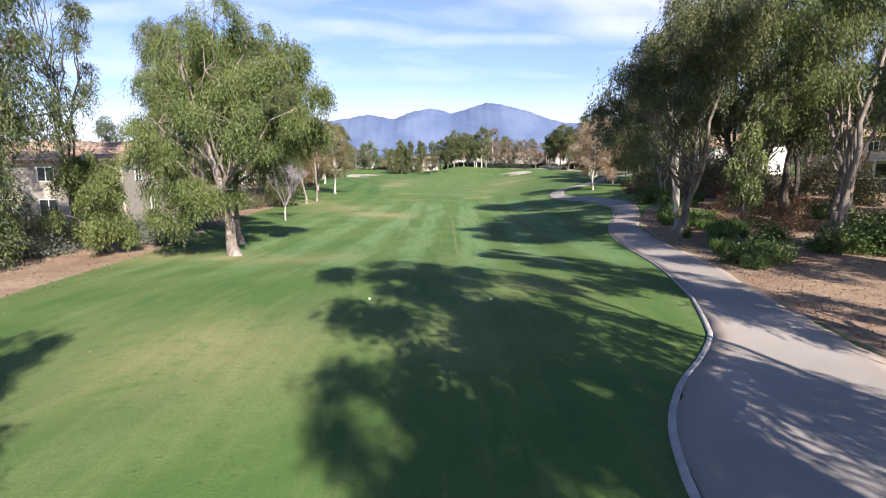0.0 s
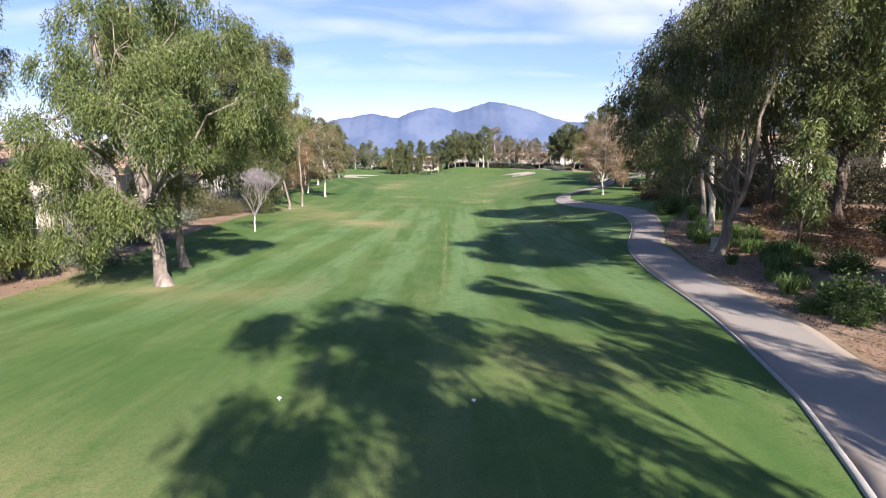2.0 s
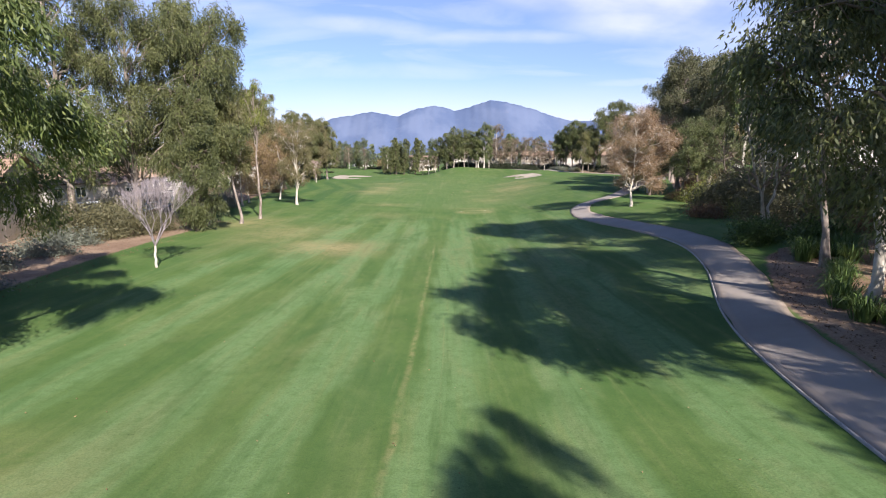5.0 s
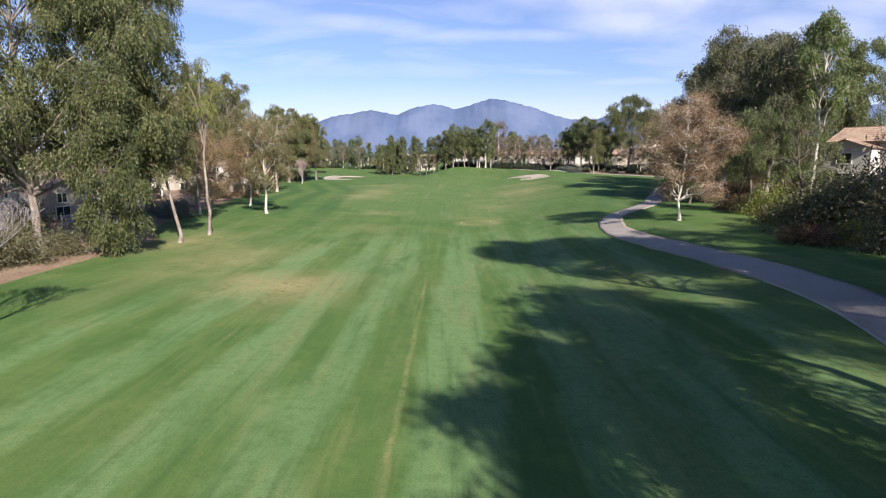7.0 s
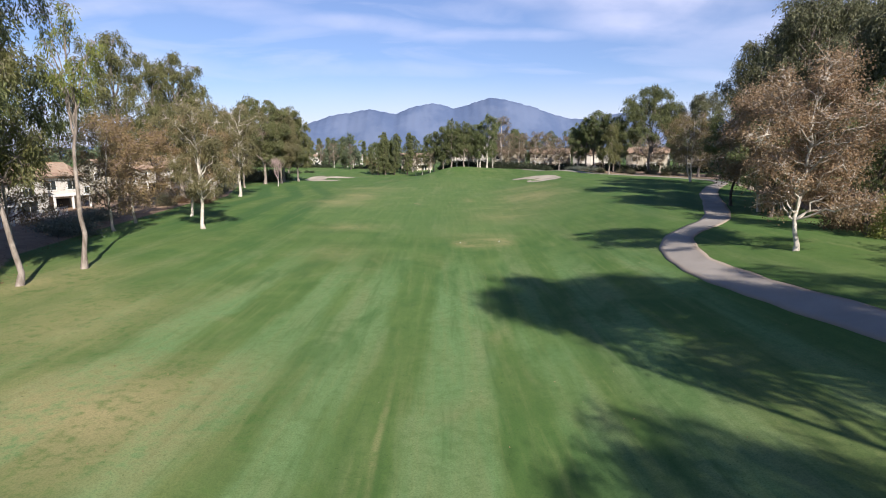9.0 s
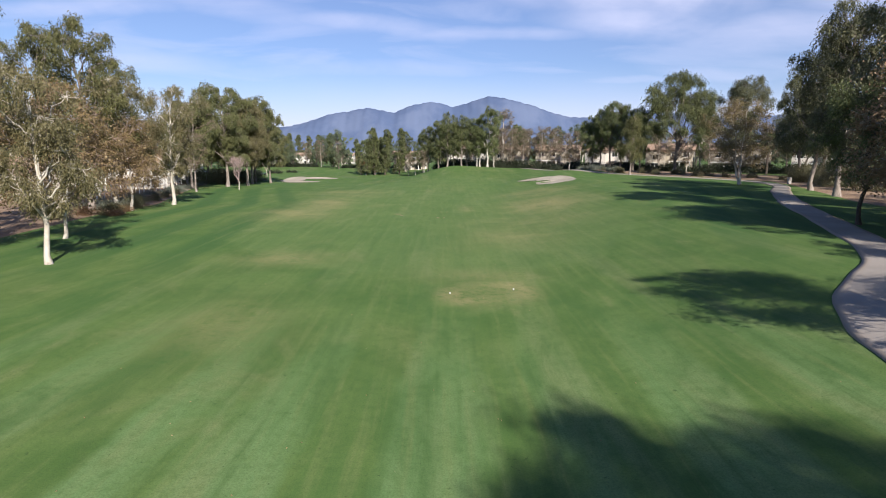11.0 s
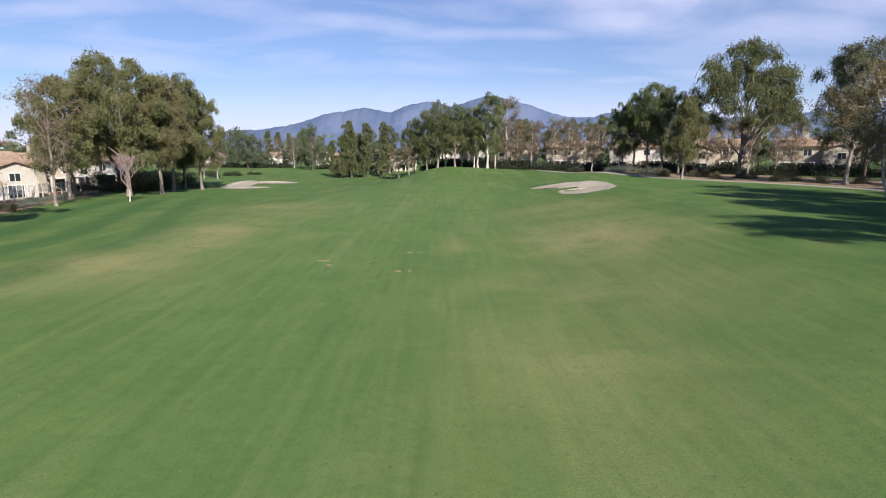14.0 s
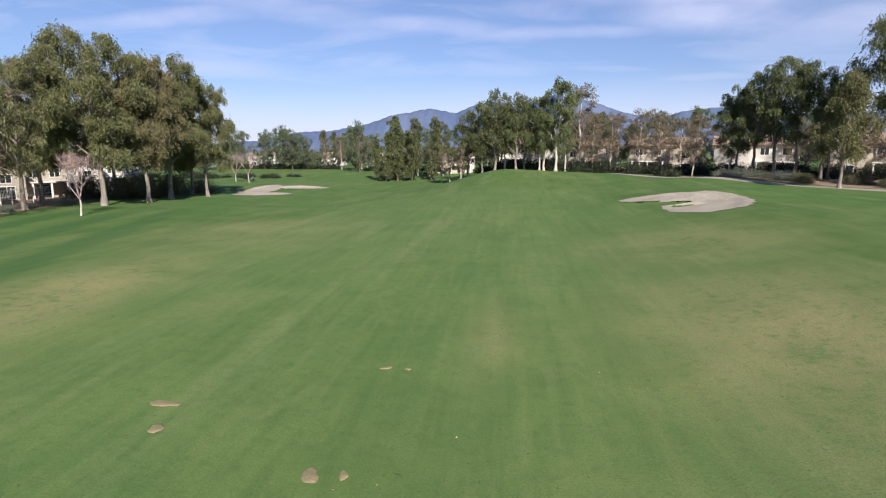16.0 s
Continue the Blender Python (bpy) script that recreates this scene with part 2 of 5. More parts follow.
def roof_mat():
    k = Mat("clay_tile", 0.85, 0, 0.2)
    r = k.island()
    big = k.noise(0.8, 4)
    col = k.mix(r, (0.24, 0.155, 0.11), (0.39, 0.27, 0.195))
    col = k.mix(k.ramp(big, 0.4, 0.7, 0, 0.6), col, (0.40, 0.32, 0.24))
    k.bump(k.noise(14, 4), 0.01)
    return k.done(col)


M_ROOF = roof_mat()


def path_mat():
    k = Mat("cart_path_concrete", 0.92, 0, 0.2)
    big = k.noise(0.18, 5, 0.6, 0.4)
    mid = k.noise(1.6, 5, 0.6)
    fine = k.noise(40, 4, 0.7)
    col = k.mix(k.ramp(big, 0.3, 0.7), (0.27, 0.238, 0.205), (0.35, 0.31, 0.268))
    col = k.mix(k.ramp(mid, 0.45, 0.75, 0, 0.5), col, (0.31, 0.275, 0.24))
    col = k.mix(k.ramp(fine, 0.4, 0.7, 0, 0.25), col, (0.2, 0.19, 0.18))
    col = k.mix(k.ramp(k.attr("edge"), 0.55, 1.0, 0, 0.55), col, (0.30, 0.23, 0.17))
    k.bump(fine, 0.004)
    return k.done(col)


M_PATH = path_mat()


WORN_X, WORN_SLOPE, WORN_GAP = 1.25, 0.006, 1.3  # two worn wheel lines down the middle


def ground_mat():
    k = Mat("turf_and_soil", 0.9, 0, 0.12)
    big = k.noise(0.035, 4, 0.55, 0.6)
    mid = k.noise(0.22, 5, 0.6, 0.4)
    small = k.noise(2.2, 5, 0.65)
    fine = k.noise(16, 4, 0.7)
    streak = k.noise(0.35, 5, 0.6, 0.2, (1, 0.12, 1))
    # mown bands along the line of play
    pos = k.n.new("ShaderNodeSeparateXYZ")
    k.l.new(k.c.outputs["Object"], pos.inputs[0])
    u = k.math("SUBTRACT", pos.outputs["X"], k.math("MULTIPLY", pos.outputs["Y"], 0.03))
    u = k.math("ADD", u, k.math("MULTIPLY", k.math("SUBTRACT", mid, 0.5), 1.8))
    band = k.math("SINE", k.math("MULTIPLY", u, 2 * math.pi / 4.6))
    band = k.math("ADD", band, k.math("MULTIPLY", k.math("SINE", k.math("MULTIPLY", u, 2 * math.pi / 7.7)), 0.6))
    band = k.math("MULTIPLY", k.ramp(k.math("ADD", band, k.math("MULTIPLY", k.math("SUBTRACT", streak, 0.5), 6.0)), -0.8, 0.8), k.attr("mown"))
    lines = k.ramp(k.attr("mown"), 0.0, 1.0, 0.7, 1.0)
    blotch = k.noise(0.09, 5, 0.6, 0.8, (1, 0.45, 1))
    rim = k.math("SINE", k.math("MULTIPLY", k.math("ADD", k.attr("rim"), k.math("MULTIPLY", mid, 1.5)), 2 * math.pi / 6.4))
    rim = k.math("MULTIPLY", k.ramp(k.math("ADD", rim, k.math("MULTIPLY", k.math("SUBTRACT", streak, 0.5), 2.0)), -0.6, 0.7), k.attr("edge_mown"))
    drag = k.noise(0.30, 6, 0.6, 0.8, (1, 0.42, 1))
    grass = k.mix(k.ramp(mid, 0.3, 0.7), (0.070, 0.132, 0.032), (0.108, 0.172, 0.047))
    grass = k.mix(k.math("MULTIPLY", band, 0.85), grass, (0.152, 0.250, 0.097))
    grass = k.mix(k.ramp(big, 0.48, 0.75, 0, 0.4), grass, (0.163, 0.188, 0.065))
    grass = k.mix(k.math("MULTIPLY", k.ramp(streak, 0.5, 0.7, 0, 0.7), lines), grass, (0.181, 0.215, 0.089))
    grass = k.mix(k.ramp(blotch, 0.54, 0.72, 0, 0.42), grass, (0.211, 0.205, 0.089))
    grass = k.mix(k.ramp(blotch, 0.48, 0.3, 0, 0.5), grass, (0.063, 0.138, 0.034))
    grass = k.mix(k.ramp(drag, 0.55, 0.78, 0, 0.42), grass, (0.247, 0.24, 0.110))
    grass = k.mix(k.ramp(drag, 0.5, 0.3, 0, 0.65), grass, (0.061, 0.128, 0.034))
    grass = k.mix(k.math("MULTIPLY", rim, 0.85), grass, (0.049, 0.112, 0.032))
    grass = k.mix(k.math("MULTIPLY", k.attr("apron"), 0.26), grass, (0.165, 0.226, 0.080))
    dry = k.math("MULTIPLY", k.attr("dry"), k.ramp(k.math("ADD", small, k.math("MULTIPLY", mid, 0.6)), 0.5, 1.0))
    comb = k.noise(1.6, 5, 0.65, 0.1, (1, 0.05, 1))
    grass = k.mix(k.math("MULTIPLY", k.ramp(comb, 0.5, 0.72, 0, 0.55), lines), grass, (0.058, 0.112, 0.030))
    grass = k.mix(k.math("MULTIPLY", k.ramp(comb, 0.5, 0.3, 0, 0.35), lines), grass, (0.211, 0.235, 0.089))
    grass = k.mix(dry, grass, (0.379, 0.305, 0.149))
    u2 = k.math("SUBTRACT", k.math("SUBTRACT", pos.outputs["X"], WORN_X), k.math("MULTIPLY", k.math("SUBTRACT", pos.outputs["Y"], 70.0), WORN_SLOPE))
    u2 = k.math("ADD", u2, k.math("MULTIPLY", k.math("SUBTRACT", mid, 0.5), 0.5))
    u2 = k.math("MINIMUM", k.math("ABSOLUTE", u2), k.math("ADD", k.math("ABSOLUTE", k.math("SUBTRACT", u2, WORN_GAP)), 0.13))
    worn = k.math("MULTIPLY", k.math("MULTIPLY", k.attr("worn"), k.ramp(k.math("ABSOLUTE", u2), 0.20, 0.02, 0.0, 0.6)), k.ramp(k.math("ADD", small, k.math("MULTIPLY", streak, 0.5)), 0.52, 1.0))
    worn = k.math("MULTIPLY", worn, k.ramp(k.noise(0.16, 3, 0.6), 0.40, 0.60, 0.45, 1.0))
    grass = k.mix(worn, grass, (0.441, 0.37, 0.176))
    speck = k.noise(5.5, 3, 0.6, 0.3)
    grass = k.mix(k.ramp(speck, 0.66, 0.74, 0, 0.6), grass, (0.034, 0.062, 0.020))
    grass = k.mix(k.ramp(small, 0.42, 0.75, 0, 0.4), grass, (0.055, 0.112, 0.027))
    grass = k.mix(k.ramp(fine, 0.35, 0.75, 0, 0.45), grass, (0.044, 0.082, 0.027))
    soil = k.mix(k.ramp(mid, 0.3, 0.7), (0.20, 0.125, 0.082), (0.34, 0.245, 0.165))
    soil = k.mix(k.ramp(small, 0.4, 0.7, 0, 0.6), soil, (0.15, 0.095, 0.065))
    soil = k.mix(k.ramp(fine, 0.45, 0.7, 0, 0.6), soil, (0.40, 0.31, 0.22))
    where = k.ramp(k.math("ADD", k.attr("soil"), k.math("MULTIPLY", k.math("SUBTRACT", small, 0.5), 0.7)), 0.36, 0.6)
    k.bump(k.math("ADD", fine, small), 0.03, 0.5)
    return k.done(k.mix(where, grass, soil))


M_GROUND = ground_mat()


def mountain_mat():
    k = Mat("haze_blue_mountain", 1.0, 0, 0.0)
    rid = k.noise(0.0045, 6, 0.6, 0.3)
    scrub = k.noise(0.03, 5, 0.65)
    # the blue haze of distance is put into the base colour
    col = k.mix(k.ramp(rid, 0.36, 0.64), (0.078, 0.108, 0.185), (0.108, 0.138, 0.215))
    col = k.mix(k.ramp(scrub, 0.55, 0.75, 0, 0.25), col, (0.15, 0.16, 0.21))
    return k.done(col)


M_MOUNTAIN = mountain_mat()


# ---------------------------------------------------------------- building helpers
def mesh_of(name, verts, faces, material, smooth=False):
    """A mesh from arrays of places and of faces (all with the same number of corners, or a list of such arrays)."""
    me = bpy.data.meshes.new(name)
    blocks = faces if isinstance(faces, list) else [faces]
    blocks = [np.asarray(b, dtype=np.int32) for b in blocks if len(b)]
    verts = np.asarray(verts, dtype=np.float32)
    me.vertices.add(len(verts))
    me.vertices.foreach_set("co", verts.ravel())
    loops = np.concatenate([b.ravel() for b in blocks])
    sizes = np.concatenate([np.full(len(b), b.shape[1], dtype=np.int32) for b in blocks])
    me.loops.add(len(loops))
    me.loops.foreach_set("vertex_index", loops)
    me.polygons.add(len(sizes))
    me.polygons.foreach_set("loop_start", np.concatenate([[0], np.cumsum(sizes)[:-1]]).astype(np.int32))
    me.polygons.foreach_set("loop_total", sizes)
    if smooth:
        me.polygons.foreach_set("use_smooth", np.ones(len(sizes), dtype=bool))
    me.update(calc_edges=True)
    me.validate()
    me.materials.append(material)
    return me


def part(name, bm, material, parent=None, label="", smooth=False):
    """Links a bmesh or a ready mesh as one object, under a thing or a part."""
    if isinstance(bm, bpy.types.Mesh):
        me = bm
    else:
        me = bpy.data.meshes.new(name)
        bm.to_mesh(me)
        bm.free()
        me.materials.append(material)
        if smooth:
            me.polygons.foreach_set("use_smooth", [True] * len(me.polygons))
    ob = new(name, me)
    ob.parent = parent
    return tagged(ob, label) if label else ob


def thing(name, m, label, category, group=""):
    ob = new(name)
    ob.matrix_world = m
    ob.empty_display_size = 0.3
    return tagged(ob, label, category, group)


def box(bm, x0, y0, z0, x1, y1, z1, bevel=0.0):
    made = bmesh.ops.create_cube(bm, size=1.0)["verts"]
    bmesh.ops.scale(bm, vec=(x1 - x0, y1 - y0, z1 - z0), verts=made)
    bmesh.ops.translate(bm, vec=((x0 + x1) / 2, (y0 + y1) / 2, (z0 + z1) / 2), verts=made)
    if bevel:
        edges = list({e for v in made for e in v.link_edges})
        bmesh.ops.bevel(bm, geom=edges, offset=bevel, segments=2, affect="EDGES", profile=0.6)
    return bm


def boxed(*args, bevel=0.0):
    return box(bmesh.new(), *args, bevel=bevel)


def unit(v):
    return v / np.maximum(np.linalg.norm(v, axis=-1, keepdims=True), 1e-9)


def tube(points, radii, sides=7):
    """A tapered limb along points: arrays of places and quads."""
    p, r = np.asarray(points, float), np.asarray(radii, float)
    tan = unit(np.gradient(p, axis=0))
    ref = np.where(np.abs(tan[:, 2:3]) > 0.9, np.array([[1.0, 0, 0]]), np.array([[0, 0, 1.0]]))
    a = unit(np.cross(tan, ref))
    b = np.cross(tan, a)
    ang = np.linspace(0, 2 * np.pi, sides, endpoint=False)
    ring = a[:, None] * np.cos(ang)[None, :, None] + b[:, None] * np.sin(ang)[None, :, None]
    v = (p[:, None] + ring * r[:, None, None]).reshape(-1, 3)
    n = len(p)
    i = np.arange(n - 1)[:, None] * sides
    j = np.arange(sides)[None]
    k = (j + 1) % sides
    return v, np.stack([i + j, i + k, i + sides + k, i + sides + j], -1).reshape(-1, 4)


def sticks(a, b, ra, rb):
    """Many thin three-sided twigs from a to b."""
    a, b = np.asarray(a, float), np.asarray(b, float)
    d = unit(b - a)
    x = unit(np.cross(d, np.where(np.abs(d[:, 2:3]) > 0.9, np.array([[1.0, 0, 0]]), np.array([[0, 0, 1.0]]))))
    y = np.cross(d, x)
    ang = np.array([0, 2.094, 4.189])
    ring = x[:, None] * np.cos(ang)[None, :, None] + y[:, None] * np.sin(ang)[None, :, None]
    ra, rb = np.broadcast_to(ra, len(a)), np.broadcast_to(rb, len(a))
    v = np.concatenate([a[:, None] + ring * ra[:, None, None], b[:, None] + ring * rb[:, None, None]], 1).reshape(-1, 3)
    base = np.arange(len(a))[:, None, None] * 6
    q = np.array([[0, 1, 4, 3], [1, 2, 5, 4], [2, 0, 3, 5]])[None]
    return v, (base + q).reshape(-1, 4)


def joined(pieces):
    verts, faces, n = [], [], 0
    for v, f in pieces:
        verts.append(v)
        faces.append(f + n)
        n += len(v)
    return np.concatenate(verts), np.concatenate(faces)


def leaves(rng, at, out, length, width, droop, spread):
    """Diamond leaves at the places given, hanging by droop and leaning outwards."""
    n = len(at)
    d = rng.normal(0, spread, (n, 3)) + out * 0.45
    d[:, 2] -= droop
    d = unit(d)
    w = unit(np.cross(d, rng.normal(0, 1, (n, 3))))
    ln = length * rng.uniform(0.65, 1.35, (n, 1))
    wd = width * rng.uniform(0.7, 1.3, (n, 1)) * 0.5
    bend = rng.normal(0, 0.08, (n, 3)) * ln
    v = np.stack([at, at + d * ln * 0.45 + w * wd + bend, at + d * ln, at + d * ln * 0.45 - w * wd + bend], 1).reshape(-1, 3)
    return v, np.arange(n * 4).reshape(n, 4)


# ---------------------------------------------------------------- ground
GY = (-30, 0, 24, 34, 44, 65, 90, 120, 160, 200, 228, 255, 300, 345)
GC = (1.1, 1.15, 1.2, 0.35, -0.4, -0.9, -1.5, -1.0, -0.6, 0.2, 1.7, 3.7, 4.2, 3.4)
GL = (0.2, 0.1, 0.0, -0.2, -0.4, -0.2, -0.6, -0.5, 0.3, 0.4, 0.2, 0.3, 0.3, 2.4)
GR = (1.3, 1.3, 1.3, 1.4, 1.6, 2.3, 1.8, 1.9, 2.5, 2.8, 3.3, 3.6, 3.6, 3.4)


def ease(a, b, x):
    t = np.clip((x - a) / (b - a), 0, 1)
    return t * t * (3 - 2 * t)


def soft_interp(y, ys, zs):
    return sum(np.interp(y + o, ys, zs) for o in (-6, -3, 0, 3, 6)) / 5


def land(x, y):
    """The height of the ground."""
    x, y = np.asarray(x, float), np.asarray(y, float)
    c, l, r = (soft_interp(y, GY, g) for g in (GC, GL, GR))
    mid = 0.05 * np.clip(y, -50, 320)
    z = c + (l - c) * ease(mid - 4, mid - 30 + 5 * ease(235, 270, y), x) + (r - c) * ease(mid + 3, mid + 26, x)
    # mounds beside the bunkers and the green
    for mx, my, sx, sy, h in ((30, 212, 10, 5, 0.5), (-40, 258, 12, 6, 0.8), (8, 262, 12, 8, 0.8), (44, 236, 10, 7, 0.6)):
        z = z + h * np.exp(-((x - mx) / sx) ** 2 - ((y - my) / sy) ** 2)
    return z + 2.2 * ease(40, 60, x) * ease(45, 75, y) * ease(150, 120, y)


def at_land(x, y, up=0.0, turn=0.0):
    return pose(x, y, float(land(x, y)) + up, 0, 0, turn)


PATH_NEAR = ((5.0, -20.0), (6.2, 0.0), (7.2, 8.0), (8.1, 10.7), (9.3, 13.0), (10.3, 15.8), (11.5, 20.8), (13.5, 30.2), (15.4, 43.0), (17.0, 50.2), (20.2, 59.0), (21.9, 67.0),
             (22.0, 76.0), (21.4, 85.5), (20.8, 93.0), (21.0, 100.0), (23.5, 107.5), (30.0, 114.5), (37.0, 129.0), (44.0, 145.0), (53.0, 162.0),
             (62.5, 178.0), (65.5, 192.0), (61.0, 206.0), (53.0, 217.0), (45.0, 229.0), (37.5, 242.0), (31.0, 268.0), (27.0, 300.0), (24.0, 335.0))


def spline(points, per=10):
    p = np.array([points[0], *points, points[-1]], float)
    out = []
    for i in range(1, len(p) - 2):
        t = np.linspace(0, 1, per, endpoint=False)[:, None]
        a, b, c, d = p[i - 1], p[i], p[i + 1], p[i + 2]
        out.append(0.5 * (2 * b + (c - a) * t + (2 * a - 5 * b + 4 * c - d) * t * t + (3 * b - a - 3 * c + d) * t ** 3))
    return np.concatenate([*out, p[-1:]])


PATH = spline(PATH_NEAR)
PATH_HALF = np.interp(PATH[:, 1], (-20, 8, 10.7, 13, 15.8, 20.8, 60, 400), (3.0, 3.0, 2.85, 2.5, 1.9, 1.45, 1.3, 1.25))


def soil_edge_left(y):
    return np.interp(y, (-30, 20, 45, 60, 80, 97, 106, 122, 150, 165, 200, 225, 260, 300), (-20, -21, -23.5, -25, -27, -27.5, -33, -36, -39, -38.5, -50, -57, -90, -140))


def soil_edge_right(y):
    return np.interp(y, (-30, 8, 14, 20, 30, 43, 52, 60, 64, 80, 112, 130, 150, 180, 192, 206, 217, 229, 242, 268, 300), (8.3, 10.5, 12.3, 12.9, 15.0, 17.0, 18.9, 23, 29, 31, 41, 46, 54, 66, 69.5, 65, 57, 49, 41.5, 36, 33))


def grid_lines(lo, hi, step, far):
    inner = np.arange(lo, hi + step, step)
    grow, s, edge = [], step, hi
    while edge < far:
        s *= 1.28
        edge += s
        grow.append(edge)
    return np.array([*(lo - (np.array(grow[::-1]) - hi)), *inner, *grow])


def build_ground():
    gx, gy = grid_lines(-75, 95, 0.6, 4600), grid_lines(-25, 330, 1.3, 4600)
    x, y = np.meshgrid(gx, gy)
    x, y = x.ravel(), y.ravel()
    z = land(x, y)
    # the sand lies in hollows
    for sand in (SAND_RIGHT, SAND_LEFT):
        z = z - 0.5 * ease(-0.10, -0.5, sand(x, y))
    nx, ny = len(gx), len(gy)
    i = (np.arange(ny - 1)[:, None] * nx + np.arange(nx - 1)[None]).ravel()
    me = mesh_of("ground", np.stack([x, y, z], 1), np.stack([i, i + 1, i + nx + 1, i + nx], 1), M_GROUND, True)
    near = (y > -60) & (y < 420)
    soil = np.maximum(ease(-1.2, 1.2, soil_edge_left(y) - x), ease(-0.8, 0.8, x - soil_edge_right(y)))
    beyond = np.maximum(soil_edge_left(y) - x, x - soil_edge_right(y))
    soil = soil * (1 - 0.68 * ease(16, 34, beyond))
    soil[~near] = 0.35
    mid = 0.05 * y
    mown = ease(-23, -19, x - mid) * ease(17, 13, x - mid) * ease(26, 34, y) * ease(118, 92, y)
    dry = np.zeros_like(x)
    for px, py, sx, sy, h in ((-7.5, 15.5, 4, 4, 0.6), (4.5, 24, 2.2, 2.2, 0.45), (0, 16, 3, 2.5, 0.3), (-16, 88, 5, 9, 0.65), (-9, 79, 4.5, 5, 1.25), (-24, 40, 6, 4, 0.9), (-24, 96, 5, 6, 0.8), (7, 122, 4, 2, 0.4),
                              (20, 166, 6, 10, 0.75), (-14, 168, 4, 12, 0.75), (-15, 155, 5, 6, 0.6), (-8.5, 127, 4, 2.5, 0.55), (12, 139, 5, 6, 0.4), (-11, 36.5, 4, 3, 0.6), (8, 167, 1.2, 5, 0.45), (-6.5, 111, 3, 5, 0.35), (-15.5, 38, 2.0, 1.2, 1.2), (16, 150, 8, 8, 0.35), (22, 185, 7, 8, 0.5), (-14, 190, 8, 10, 0.4)):
        dry = np.maximum(dry, h * np.exp(-((x - px) / sx) ** 2 - ((y - py) / sy) ** 2))
    worn = ease(5, 3, np.abs(x - 2)) * ease(30, 37, y) * ease(88, 78, y)
    # bands mown along the edges of the rough past the bend
    rim = np.minimum(x - soil_edge_left(y), (soil_edge_right(y) - x) * 1.15)
    edge_mown = ease(1, 5, rim) * ease(30, 18, rim) * ease(112, 132, y) * ease(225, 195, y)
    # the second stretch of fairway begins in a round end past the worn tee
    from_edge = np.minimum(x - np.interp(y, (121, 124, 126, 133, 141, 174, 215, 240), (3, -6, -9, -15, -16.5, -18, -15, -8)), np.interp(y, (121, 124, 126, 133, 141, 174, 215, 240), (5, 11, 17, 22.5, 25, 27, 22, 14)) - x)
    apron = ease(-0.6, 1.0, from_edge) * ease(120.5, 122.5, y) * ease(242, 225, y)
    ring = np.hypot((x - 7.4) / 3.2, (y - 117.3) / 3.0)
    turned = np.arctan2(y - 117.3, x - 7.4)
    dry = np.maximum(dry, (0.5 + 0.3 * np.sin(turned * 2 + 0.6)) * np.exp(-((ring - 0.78) / 0.24) ** 2) + 0.5 * np.exp(-ring ** 2 * 2))
    for key, value in (("apron", apron), ("rim", rim), ("edge_mown", edge_mown), ("soil", soil), ("mown", mown), ("dry", dry), ("worn", worn)):
        me.attributes.new(key, "FLOAT", "POINT").data.foreach_set("value", value.astype(np.float32))
    tagged(new("ground", me), "green golf fairway turf with mown bands, worn patches and bare soil under trees", "ground", kind="structure")


def oval(x, y, cx, cy, rx, ry, turn):
    """Below zero inside a turned oval."""
    c, s = math.cos(radians(turn)), math.sin(radians(turn))
    u, v = (x - cx) * c + (y - cy) * s, (y - cy) * c - (x - cx) * s
    return np.hypot(u / rx, v / ry) - 1


def SAND_RIGHT(x, y):
    """Below zero inside the right bunker: a bowl with a long arm and a grass tongue between."""
    edge = 0.035 * np.sin(x * 1.3 + 0.7) * np.sin(y * 0.9) + 0.02 * np.sin(x * 3.1 + y * 2.3)
    sand = np.minimum(oval(x, y, 29.2, 204.3, 4.5, 6.9, -8), oval(x, y, 26.4, 210.6, 4.8, 2.3, -24))
    return np.maximum(sand, -oval(x, y, 24.6, 206.6, 3.7, 1.0, -16)) + edge


def SAND_LEFT(x, y):
    """Below zero inside the left bunker: a bowl with two arms round a grass tongue."""
    edge = 0.04 * np.sin(x * 0.9 + 0.4) * np.sin(y * 0.8) + 0.025 * np.sin(x * 2.1 + y * 1.7)
    sand = np.minimum(oval(x, y, -41.2, 249.5, 3.5, 8.3, 4), oval(x, y, -36.8, 240.6, 5.4, 4.2, 18))
    return np.minimum(sand, oval(x, y, -34.4, 254.9, 5.6, 2.5, 12)) + edge


build_ground()


def build_bunker(name, field, x0, x1, y0, y1, label):
    n = 150
    x, y = np.meshgrid(np.linspace(x0, x1, n), np.linspace(y0, y1, n))
    x, y = x.ravel(), y.ravel()
    f = field(x, y)
    z = land(x, y) + 0.03 - 0.25 * ease(-0.10, -0.5, f)
    i = (np.arange(n - 1)[:, None] * n + np.arange(n - 1)[None]).ravel()
    q = np.stack([i, i + 1, i + n + 1, i + n], 1)
    q = q[(f[q] < 0.0).all(1)]
    used = np.unique(q)
    back_to = np.zeros(n * n, int)
    back_to[used] = np.arange(len(used))
    me = mesh_of(name, np.stack([x, y, z], 1)[used], back_to[q], M_SAND, True)
    return tagged(new(name, me), label, "bunker", kind="structure")


build_bunker("bunker_1", SAND_RIGHT, 17, 38, 195, 220, "pale sand bunker with a grass tongue beside the fairway")
build_bunker("bunker_2", SAND_LEFT, -55, -24, 235, 270, "pale sand bunker cut into the grass before the green")


